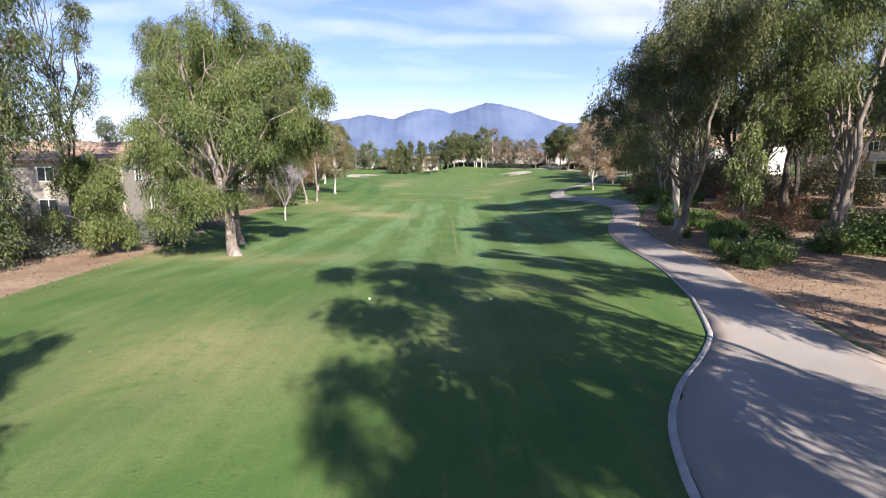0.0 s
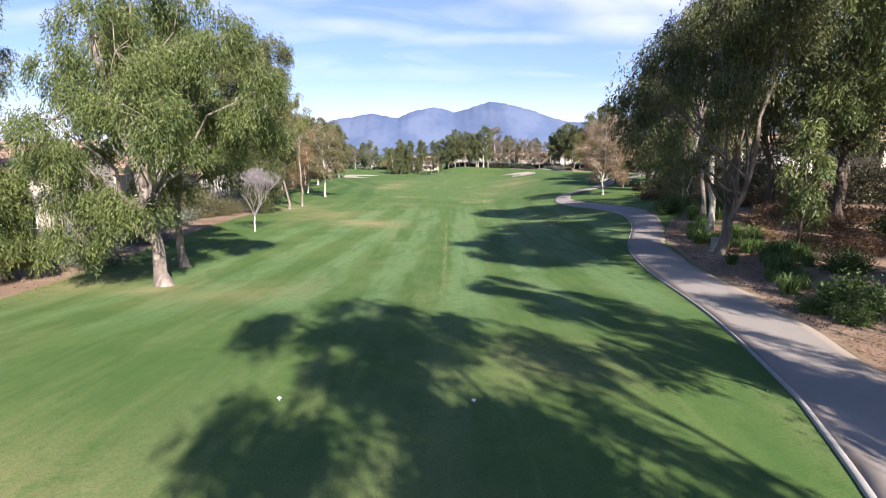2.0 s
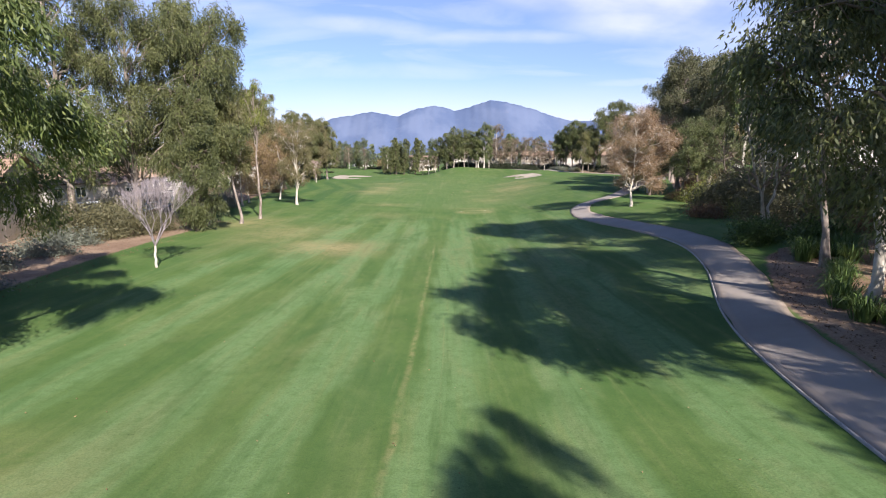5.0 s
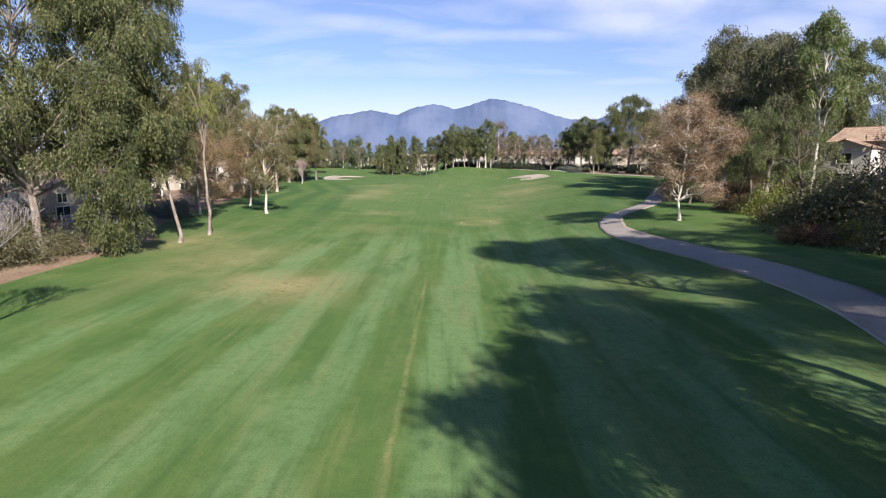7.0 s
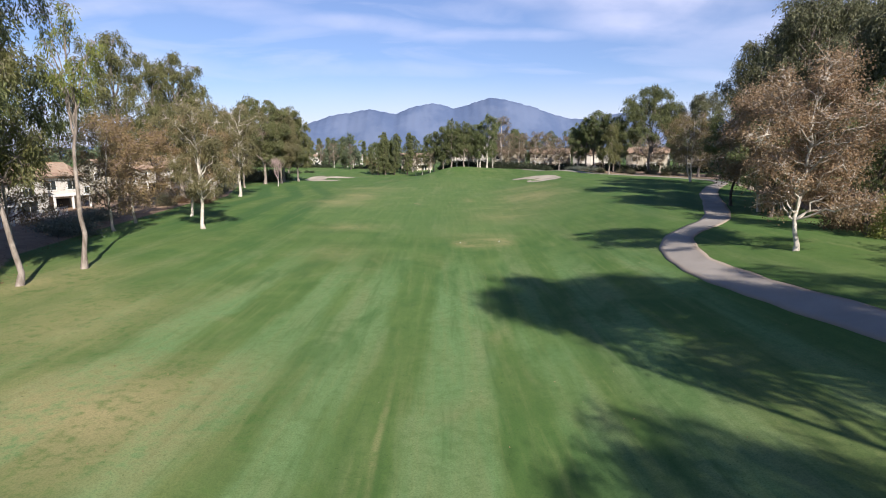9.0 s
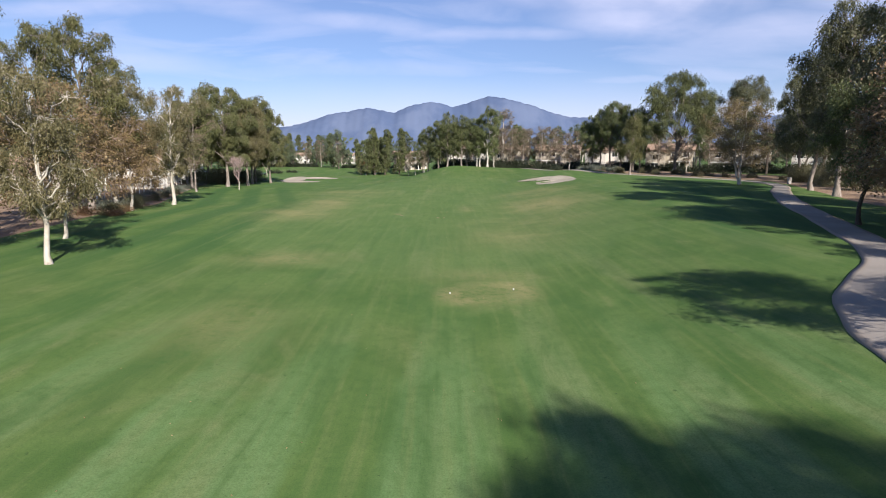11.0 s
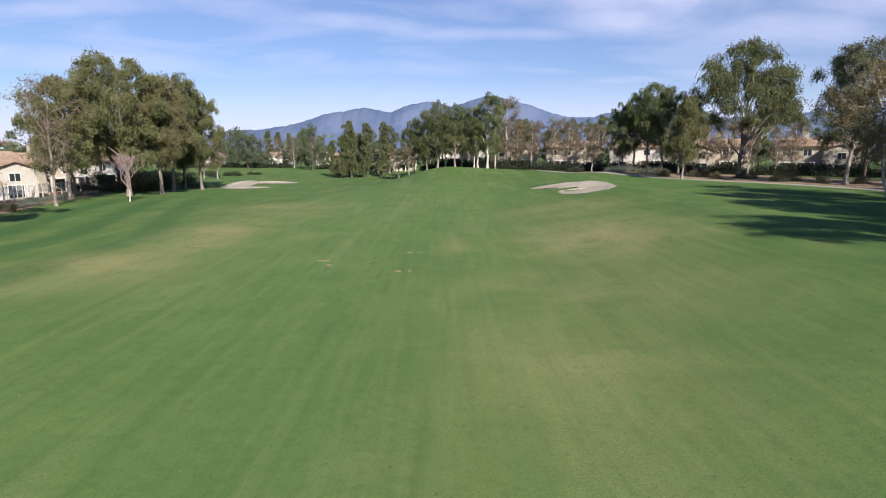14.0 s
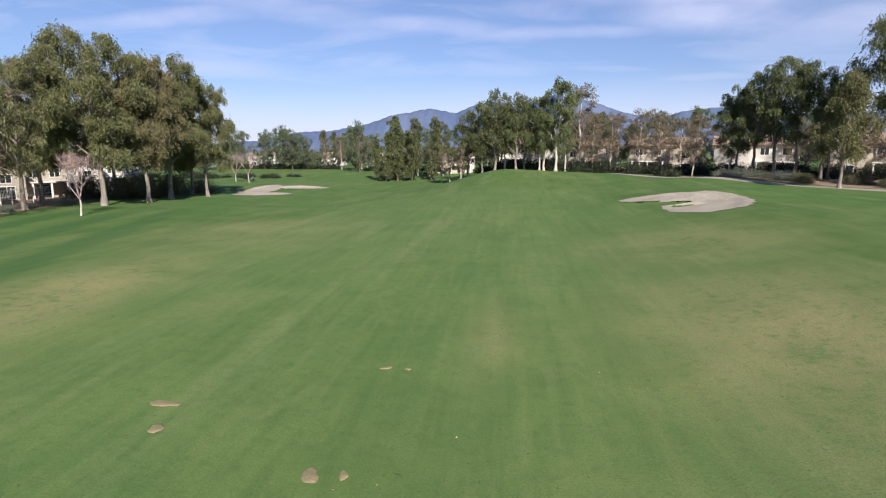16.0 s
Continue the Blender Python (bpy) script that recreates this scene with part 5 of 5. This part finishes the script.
for x, y, s in ((36.5, 80, 1.8), (40.5, 77, 1.9), (33.5, 83.5, 1.4), (43, 84, 1.7), (36, 88, 1.2), (40, 84, 1.2), (35, 79, 1.0), (44, 90, 1.4), (42, 78, 1.3), (31, 75, 0.8), (46, 99, 1.3), (33, 72, 0.9), (40, 70, 1.2), (47, 68, 1.3), (35, 58, 0.9), (44, 57, 1.2), (36, 40, 0.8), (41, 38, 1.1), (-34, 34, 1.2),
                (-31, 83, 0.9), (-33, 80, 1.0), (-30.5, 88, 0.7), (-35, 86, 1.1), (-37, 42, 1.3), (-38, 30, 1.3), (-54, 228, 1.1), (-57, 233, 1.2), (-52, 236, 1.0), (-55, 241, 1.2), (-60, 226, 1.3), (-50, 243, 0.9), (-59, 240, 1.2), (-51, 229, 0.6), (-38, 92, 1.2), (-36, 80, 1.2), (-39, 160, 0.55), (-41, 163, 0.5), (-37.5, 152, 0.5), (-42, 171, 0.4), (-41, 147, 0.6), (-44, 178, 0.35), (-46, 186, 0.35), (-32, 38, 0.7), (-34, 45, 0.8), (-40, 48.5, 1.0), (-42, 36, 1.3), (58, 112, 1.2), (64, 150, 1.4), (68, 165, 1.3), (74, 178, 1.2), (74, 190, 0.9), (79, 198, 0.9), (84, 205, 1.0), (77, 186, 1.0), (88, 212, 0.9), (70, 176, 0.9), (82, 194, 1.1), (92, 210, 1.1)):
    copy_thing(dark_bush, at_land(x, y, 0, x * 37 + y * 11) @ Matrix.Scale(s, 4))
dry_bush = shrub("shrub", at_land(26.5, 40.5), "brown dry low shrub on mulched soil", 104, 1.2, 1.5, M_DRY, 2200, 0.18, 0.07, group=G_S)
for x, y, s in ((-38, 154.5, 0.9), (-40.5, 152, 1.0), (-36.5, 151, 0.7), (28.5, 44, 1.0), (24.5, 43.5, 0.9), (33, 41, 1.2), (30, 50, 1.2), (27, 52, 0.9), (34, 66, 1.4), (31, 57, 1.2), (36, 54, 1.3), (24, 47, 0.7), (29, 80, 1.3), (39, 94, 1.4), (37, 106, 1.2), (42, 114, 1.3), (47, 122, 1.3), (50, 130, 1.4), (36, 96, 1.2)):
    copy_thing(dry_bush, at_land(x, y, 0, x * 37 + y * 11) @ Matrix.Scale(s, 4))
strap = strap_clump("strap_plant", at_land(18.2, 33.5), "bright green clump of arching strap leaves", 105, 0.7, 0.75)
r = np.random.default_rng(106)
for i in range(46):
    y = r.uniform(30, 62)
    x = soil_edge_right(y) + 1.6 + r.uniform(0, 4.2)
    copy_thing(strap, at_land(x, y, 0, r.uniform(0, 360)) @ Matrix.Scale(r.uniform(0.8, 1.5), 4))
yellow_bush = shrub("shrub", at_land(35, 93), "tall yellow-green shrub at the edge of the grass", 108, 3.6, 2.6, M_YELLOW, 3600, 0.24, 0.11, group=G_S)
for x, y, k in ((39, 97, 0.9), (43, 93, 1.0), (31.5, 79, 0.6), (37, 102, 0.7), (41, 105, 0.9), (34, 87, 0.7), (46, 100, 1.1), (49, 108, 1.2), (45, 112, 0.8), (52, 118, 1.0)):
    copy_thing(yellow_bush, at_land(x, y, 0, x * 37 + y * 11) @ Matrix.Scale(k, 4))
shrub("shrub", at_land(-36.5, 364), "round pinkish-brown shrub on the far grass", 109, 5.6, 4.2, M_AUTUMN_PALE, 2600, 0.5, 0.3, group=G_S)
hedge = shrub("hedge_shrub", at_land(38, 252), "clipped shrub in a long hedge before the houses, shade in its leaf colour", 107, 2.0, 2.8, M_HEDGE_SHADED, 2400, 0.26, 0.13, group="hedge before the houses", category="hedge")
for i in range(44):
    t = i / 43
    x = 2 + 104 * t + r.uniform(-1, 1)
    y = float(np.interp(x, (2, 45, 75, 106), (286, 260, 239, 220))) + r.uniform(-1.5, 1.5)
    copy_thing(hedge, at_land(x, y, 0, r.uniform(0, 360)) @ Matrix.Scale(r.uniform(0.95, 1.45), 4))
for i in range(30):
    x, y = -58 - i * 3.0 + r.uniform(-1, 1), 305 + r.uniform(-3, 8)
    copy_thing(hedge, at_land(x, y, 0, r.uniform(0, 360)) @ Matrix.Scale(r.uniform(0.5, 0.9), 4))
for i in range(26):
    copy_thing(hedge, at_land(-104 + i * 1.8, 356 + r.uniform(-4, 4), 0, r.uniform(0, 360)) @ Matrix.Scale(r.uniform(0.8, 1.3), 4))
for i in range(14):
    copy_thing(hedge, at_land(-42 + i * 2.6, 344 + r.uniform(-3, 3), 0, r.uniform(0, 360)) @ Matrix.Scale(r.uniform(0.7, 1.1), 4))
for i in range(34):
    y = r.uniform(196, 252)
    copy_thing(grey_bush if i % 3 and y > 232 else dark_bush, at_land(soil_edge_right(y) + r.uniform(1.5, 11), y, 0, r.uniform(0, 360)) @ Matrix.Scale(r.uniform(0.45, 0.8) * (1.3 if i % 3 and y > 232 else 0.6), 4))
for i in range(22):
    y = 190 + i * 3.2
    low = grey_bush if y < 226 else hedge
    copy_thing(low, at_land(soil_edge_left(y) - 2.0 + r.uniform(-1, 1), y, 0, r.uniform(0, 360)) @ Matrix.Diagonal((0.75, 0.75, r.uniform(0.35, 0.5), 1)))


# ---------------------------------------------------------------- houses
def roof_slab(x0, x1, y0, y1, z0, z1, axis):
    """One slope of barrel tiles: rows of half-round ridges from the eave (0) to the ridge (1)."""
    n = max(8, int(abs((y1 - y0) if axis == "x" else (x1 - x0)) / 0.32))
    verts, faces = [], []
    rows = 7
    for i in range(n):
        for j in range(rows):
            b = len(verts)
            for e in (0, 1):
                t = (j + e * 1.08) / rows
                for k in range(4):
                    s = (i + k / 3) / n
                    up = 0.09 * math.sin(math.pi * k / 3) + (0.05 if e == 0 else 0.0)
                    if axis == "x":
                        verts.append((x0 + (x1 - x0) * t, y0 + (y1 - y0) * s, z0 + (z1 - z0) * t + up))
                    else:
                        verts.append((x0 + (x1 - x0) * s, y0 + (y1 - y0) * t, z0 + (z1 - z0) * t + up))
            flip = (y1 < y0) if axis == "y" else (x1 > x0)
            faces += [(b + k, b + 4 + k, b + 5 + k, b + k + 1) if flip else (b + k, b + k + 1, b + 5 + k, b + 4 + k) for k in range(3)]
    return mesh_of("roof_slope", np.array(verts), np.array(faces), M_ROOF)


def window(parent, x, y, z, w, h, face):
    """A window on a wall that faces -y ('s'), +x ('e') or -x ('w')."""
    turn = {"s": 0, "e": 90, "w": -90}[face]
    holder = part("window", boxed(-w / 2 - 0.12, -0.05, -h / 2 - 0.12, w / 2 + 0.12, 0.04, -h / 2 - 0.02), M_TRIM, parent)
    holder.matrix_local = pose(x, y, z, 0, 0, turn)
    bm = bmesh.new()
    for a in ((-w / 2 - 0.1, -0.07, -h / 2, -w / 2, 0.02, h / 2), (w / 2, -0.07, -h / 2, w / 2 + 0.1, 0.02, h / 2), (-w / 2 - 0.1, -0.07, h / 2, w / 2 + 0.1, 0.02, h / 2 + 0.1), (-0.03, -0.06, -h / 2, 0.03, 0.02, h / 2)):
        box(bm, *a)
    part("frame", bm, M_TRIM, holder)
    part("pane", boxed(-w / 2, -0.02, -h / 2, w / 2, 0.01, h / 2), M_GLASS, holder)


def house(x, y, turn, w=13.0, d=9.0, wall=5.6, label="two-storey cream stucco house with clay tile roof", stucco=None, base=None, chimney=True, wing=True, seed=0):
    rg = random.Random(seed)
    m = pose(x, y, float(land(x, y)) if base is None else base, 0, 0, turn)
    h = thing("house", m, label, "house", "houses round the course")
    stucco = stucco or M_STUCCO
    part("wall", boxed(-w / 2, -d / 2, -1.5, w / 2, d / 2, wall), stucco, h)
    # gable ends under a roof with its ridge along x
    ridge = wall + d * 0.19
    for sx in (-1, 1):
        bm = bmesh.new()
        a = [bm.verts.new(p) for p in ((sx * w / 2, -d / 2, wall), (sx * w / 2, d / 2, wall), (sx * w / 2, 0, ridge), (sx * (w / 2 - 0.25), -d / 2, wall), (sx * (w / 2 - 0.25), d / 2, wall), (sx * (w / 2 - 0.25), 0, ridge))]
        for f in ((0, 1, 2), (5, 4, 3), (0, 2, 5, 3), (1, 4, 5, 2), (0, 3, 4, 1)):
            bm.faces.new([a[i] for i in f])
        part("gable", bm, stucco, h)
    o = 0.55
    roof = part("roof", boxed(-w / 2 - o, -0.14, ridge + 0.02, w / 2 + o, 0.14, ridge + 0.2), M_ROOF, h)
    part("roof_slope", roof_slab(-w / 2 - o, w / 2 + o, -d / 2 - o, 0, wall - o * 0.38, ridge + 0.08, "y"), M_ROOF, roof)
    part("roof_slope", roof_slab(-w / 2 - o, w / 2 + o, d / 2 + o, 0, wall - o * 0.38, ridge + 0.08, "y"), M_ROOF, roof)
    part("fascia", boxed(-w / 2 - o, -d / 2 - o - 0.04, wall - o * 0.38 - 0.18, w / 2 + o, -d / 2 - o + 0.04, wall - o * 0.38 + 0.02), M_TIMBER, roof)
    if chimney:
        cx = rg.uniform(-w * 0.3, w * 0.3)
        ch = part("chimney", boxed(cx - 0.6, 0.6, wall, cx + 0.6, 1.6, ridge + 1.5, bevel=0.04), stucco, h)
        part("cap", boxed(cx - 0.75, 0.45, ridge + 1.5, cx + 0.75, 1.75, ridge + 1.75, bevel=0.04), M_ROOF, ch)
    if wing:
        ww = w * 0.42
        wx = rg.choice((-1, 1)) * (w / 2 - ww / 2 - 0.01)
        part("wall", boxed(wx - ww / 2, -d / 2 - 2.6, -1.5, wx + ww / 2, -d / 2, wall - 0.9), stucco, h)
        wr = part("roof", boxed(wx - 0.12, -d / 2 - 3.1, wall + ww * 0.17 - 0.9, wx + 0.12, -d / 2 + 1.0, wall + ww * 0.17 - 0.74), M_ROOF, h)
        part("roof_slope", roof_slab(wx - ww / 2 - 0.45, wx, -d / 2 - 3.1, -d / 2 + 0.8, wall - 1.05, wall + ww * 0.17 - 0.86, "x"), M_ROOF, wr)
        part("roof_slope", roof_slab(wx + ww / 2 + 0.45, wx, -d / 2 - 3.1, -d / 2 + 0.8, wall - 1.05, wall + ww * 0.17 - 0.86, "x"), M_ROOF, wr)
        bm = bmesh.new()
        a = [bm.verts.new(p) for p in ((wx - ww / 2, -d / 2 - 2.6, wall - 0.9), (wx + ww / 2, -d / 2 - 2.6, wall - 0.9), (wx, -d / 2 - 2.6, wall + ww * 0.17 - 0.9), (wx - ww / 2, -d / 2 - 2.4, wall - 0.9), (wx + ww / 2, -d / 2 - 2.4, wall - 0.9), (wx, -d / 2 - 2.4, wall + ww * 0.17 - 0.9))]
        for f in ((0, 1, 2), (5, 4, 3), (0, 2, 5, 3), (1, 4, 5, 2), (0, 3, 4, 1)):
            bm.faces.new([a[i] for i in f])
        part("gable", bm, stucco, h)
        window(h, wx, -d / 2 - 2.62, wall - 2.2, 1.5, 1.2, "s")
        window(h, wx, -d / 2 - 2.62, 1.2, 2.2, 1.9, "s")
        free = -math.copysign(1, wx)
        bx = free * (w / 2 - w * 0.27)
        bw = w * 0.46
        # a patio cover before the rest of the wall
        cover = part("patio_cover", boxed(bx - bw / 2, -d / 2 - 2.3, 2.55, bx + bw / 2, -d / 2, 2.75), M_TRIM, h)
        for px in (-bw / 2 + 0.2, 0, bw / 2 - 0.2):
            part("post", boxed(bx + px - 0.12, -d / 2 - 2.2, -1.0, bx + px + 0.12, -d / 2 - 1.96, 2.55, bevel=0.02), M_TRIM, cover)
        part("door", boxed(bx - 1.2, -d / 2 - 0.05, 0.05, bx + 1.2, -d / 2 - 0.004, 2.1), M_GLASS, h)
        for k in (-0.28, 0.28):
            window(h, bx + k * bw, -d / 2 - 0.02, wall - 1.5, 1.5, 1.3, "s")
    else:
        for k in (-0.3, 0.0, 0.3):
            window(h, k * w, -d / 2 - 0.02, wall - 1.5, 1.5, 1.3, "s")
            window(h, k * w, -d / 2 - 0.02, 1.3, 1.7, 1.6, "s")
    for face, sx in (("e", w / 2 + 0.02), ("w", -w / 2 - 0.02)):
        window(h, sx, -d * 0.15, wall - 1.5, 1.2, 1.2, face)
        window(h, sx, d * 0.2, 1.4, 1.2, 1.2, face)
    return h


LEFT_HOUSES = ((-48, 80, 18), (-56, 100, 75), (-57, 122, 80), (-60, 142, 72), (-66, 178, 72), (-68, 204, 65), (-74, 226, 70), (-78, 250, 60))
for i, (x, y, a) in enumerate(LEFT_HOUSES):
    house(x, y, a, 13 + i % 3, 9, 5.6, stucco=M_STUCCO_WHITE if i % 2 else M_STUCCO, seed=i, base=float(land(x, y)) - (-1.2 if i == 0 else 0.6 if i < 5 else 0))
house(-40.5, 59.5, 4, 15, 9, 6.2, "two-storey stucco house with a pale tile roof behind garden trees", base=0.8, seed=3, chimney=False, wing=False)
RIGHT_HOUSES = ((60, 110, -58), (68, 84, -75), (60, 58, -80), (60, 266, -22), (75, 254, -28), (90, 242, -32), (103, 226, -40), (45, 278, -16), (30, 291, -12), (14, 302, -4), (128, 216, -52), (-11, 334, 5))
for i, (x, y, a) in enumerate(RIGHT_HOUSES):
    house(x, y, a, 13 + i % 2 * 2, 9, 6.2, seed=40 + i, stucco=M_STUCCO_WHITE if i % 3 == 0 else M_STUCCO)
for i, (x, y, a) in enumerate(((-94, 460, 6), (-64.5, 460, 0), (-12, 372, 0), (14, 376, -5), (-128, 440, 10))):
    house(x, y, a, 14, 9, 5.8, seed=70 + i, stucco=M_STUCCO_WHITE, label="far white stucco house with clay tile roof")


def fence(x0, y0, x1, y1, label, height=1.25, rise=0.0):
    """A white rail fence: posts, two rails and pickets."""
    ln = math.hypot(x1 - x0, y1 - y0)
    f = thing("fence", pose(x0, y0, float(land((x0 + x1) / 2, (y0 + y1) / 2)) + rise, 0, 0, math.degrees(math.atan2(y1 - y0, x1 - x0))), label, "fence", "garden fences")
    post = None
    for i in range(int(ln / 2.4) + 1):
        ob = part("post", boxed(-0.07, -0.07, -0.6 - rise, 0.07, 0.07, height + 0.1, bevel=0.015), M_TRIM, f) if post is None else part("post", post.data, M_TRIM, f)
        post = post or ob
        ob.location = (i * 2.4, 0, 0)
    for z in (0.2, height - 0.1):
        part("rail", boxed(0, -0.025, z, ln, 0.025, z + 0.08), M_TRIM, f)
    slat = None
    for i in range(int(ln / 0.30)):
        ob = part("picket", boxed(-0.05, -0.045, 0.0, 0.05, -0.03, height), M_TRIM, f) if slat is None else part("picket", slat.data, M_TRIM, f)
        slat = slat or ob
        ob.location = (0.15 + i * 0.30, 0, 0)


for a in ((-45, 108, -47, 122), (-47, 122, -49, 136), (-52, 172, -53.5, 186), (-54, 188, -57, 204), (-58, 205, -62, 221), (46, 98, 50, 110)):
    fence(*a, "white picket garden fence behind shrubs", rise=1.0 if a[0] < -50 else 0.0)


# ---------------------------------------------------------------- small things
def tee_marker(x, y):
    k = thing("tee_marker", at_land(x, y), "small white rounded tee marker on the grass", "tee marker", "tee markers")
    bm = bmesh.new()
    bmesh.ops.create_icosphere(bm, subdivisions=2, radius=0.05, matrix=Matrix.Diagonal((1.15, 0.9, 0.75, 1)) @ Matrix.Translation((0, 0, 0.09)))
    part("body", bm, M_MARKER, k, smooth=True)
    bm = bmesh.new()
    bmesh.ops.create_cone(bm, cap_ends=True, segments=8, radius1=0.02, radius2=0.03, depth=0.12, matrix=Matrix.Translation((0, 0, 0.0)))
    part("spike", bm, M_METAL, k)


for x, y in ((-2.95, 21.0), (1.9, 20.9), (5.0, 117.0), (9.1, 118.0)):
    tee_marker(x, y)


def utility_box(x, y, turn, label):
    k = thing("utility_box", at_land(x, y, 0, turn), label, "utility box")
    part("cabinet", boxed(-0.3, -0.22, -0.1, 0.3, 0.22, 0.85, bevel=0.025), M_METAL, k)
    part("lid", boxed(-0.33, -0.25, 0.85, 0.33, 0.25, 0.92, bevel=0.02), M_METAL, k)
    part("plinth", boxed(-0.4, -0.32, -0.2, 0.4, 0.32, 0.05, bevel=0.02), M_CONCRETE, k)


utility_box(19.6, 44.6, 10, "grey metal utility box beside the cart path")


def stone_post(x, y):
    k = thing("marker_post", at_land(x, y), "short pale stone hole marker post beside the path", "marker post")
    part("shaft", boxed(-0.28, -0.22, -0.2, 0.28, 0.22, 1.05, bevel=0.04), M_CONCRETE, k)
    part("cap", boxed(-0.32, -0.26, 1.05, 0.32, 0.26, 1.14, bevel=0.03), M_TRIM, k)


stone_post(68, 184)


def mower(x, y, turn):
    k = thing("mower", at_land(x, y, 0, turn), "small dark green ride-on mower parked on the grass", "mower")
    part("deck", boxed(-0.9, -0.5, 0.35, 0.9, 0.5, 0.65, bevel=0.08), M_GREEN_PAINT, k)
    part("hood", boxed(0.1, -0.38, 0.65, 0.85, 0.38, 1.0, bevel=0.12), M_GREEN_PAINT, k)
    part("seat", boxed(-0.6, -0.28, 0.65, -0.15, 0.28, 0.8, bevel=0.05), M_RUBBER, k)
    part("seat_back", boxed(-0.68, -0.28, 0.75, -0.55, 0.28, 1.25, bevel=0.05), M_RUBBER, k)
    for sx in (-0.6, 0.6):
        for sy in (-0.58, 0.58):
            bm = bmesh.new()
            bmesh.ops.create_cone(bm, cap_ends=True, segments=20, radius1=0.34, radius2=0.34, depth=0.24, matrix=Matrix.Translation((sx, sy, 0.34)) @ Matrix.Rotation(radians(90), 4, "X"))
            part("wheel", bm, M_RUBBER, k)


mower(-66, 296, 30)


def divot(x, y, rx, ry, turn):
    """A sanded scar in the turf: a low uneven mound with a ragged edge."""
    rg = random.Random(int(x * 100 + y))
    ph = [rg.uniform(0, 6.28) for _ in range(3)]
    bm = bmesh.new()
    rings = [[bm.verts.new((0, 0, 0.02))]]
    for f, z in ((0.45, 0.017), (0.8, 0.008), (1.0, -0.02)):
        ring = []
        for i in range(28):
            a = i * 2 * math.pi / 28
            k = f * (1 + 0.18 * math.sin(2 * a + ph[0]) + 0.10 * math.sin(3 * a + ph[1]) + 0.06 * math.sin(7 * a + ph[2]) + rg.uniform(-0.05, 0.05))
            ring.append(bm.verts.new((math.cos(a) * rx * k, math.sin(a) * ry * k, z)))
        rings.append(ring)
    for i in range(28):
        j = (i + 1) % 28
        bm.faces.new((rings[0][0], rings[1][i], rings[1][j]))
        for a, b in zip(rings[1:], rings[2:]):
            bm.faces.new((a[i], b[i], b[j], a[j]))
    ob = part("divot", bm, M_SOIL)
    ob.matrix_world = at_land(x, y, 0.03, turn)
    tagged(ob, "sanded brown divot scar in the green turf", "divot", "divots")


M_SOIL = rough_mat("sandy_soil", (0.20, 0.175, 0.09), (0.29, 0.235, 0.135), 3.0, 0.95, 0.02)


def litter(name, label, n, seed, where, material, size):
    """Fallen leaves lying on the ground."""
    r = np.random.default_rng(seed)
    p = where(r, n)
    at = np.stack([p[:, 0], p[:, 1], land(p[:, 0], p[:, 1]) + 0.045], 1)
    v, f = leaves(r, at, unit(r.normal(0, 1, (n, 3)) * np.array([1, 1, 0.1])), size, size * 0.6, 0.0, 0.12)
    tagged(new(name, mesh_of(name, v, f, material)), label, "leaf litter", kind="stuff")


def on_fairway(r, n):
    y = 6 + 200 * r.uniform(0, 1, n) ** 1.2
    return np.stack([r.uniform(-24, 18, n) + 0.05 * y, y], 1)


def under_right(r, n):
    y = r.uniform(5, 75, n)
    return np.stack([soil_edge_right(y) + 0.3 + 22 * r.uniform(0, 1, n) ** 1.5, y], 1)


def under_left(r, n):
    y = r.uniform(25, 200, n)
    return np.stack([soil_edge_left(y) + 2 - 16 * r.uniform(0, 1, n) ** 1.3, y], 1)


litter("fairway_leaves", "scattered pale fallen leaves on the mown grass", 900, 201, on_fairway, M_AUTUMN_PALE, 0.07)
litter("mulch_leaves", "brown fallen leaves and bark over bare soil", 14000, 202, under_right, M_DRY, 0.10)
litter("soil_leaves", "brown fallen leaves under the trees", 8000, 203, under_left, M_DRY, 0.11)
for x, y, rx, ry in ((3.8, 156.1, 0.24, 0.30), (4.6, 156.2, 0.12, 0.2), (-1.9, 159.0, 0.5, 0.2), (-1.2, 157.6, 0.24, 0.2), (4.2, 162.7, 0.2, 0.12), (5.0, 162.7, 0.12, 0.1)):
    divot(x, y, rx, ry, x * 6)
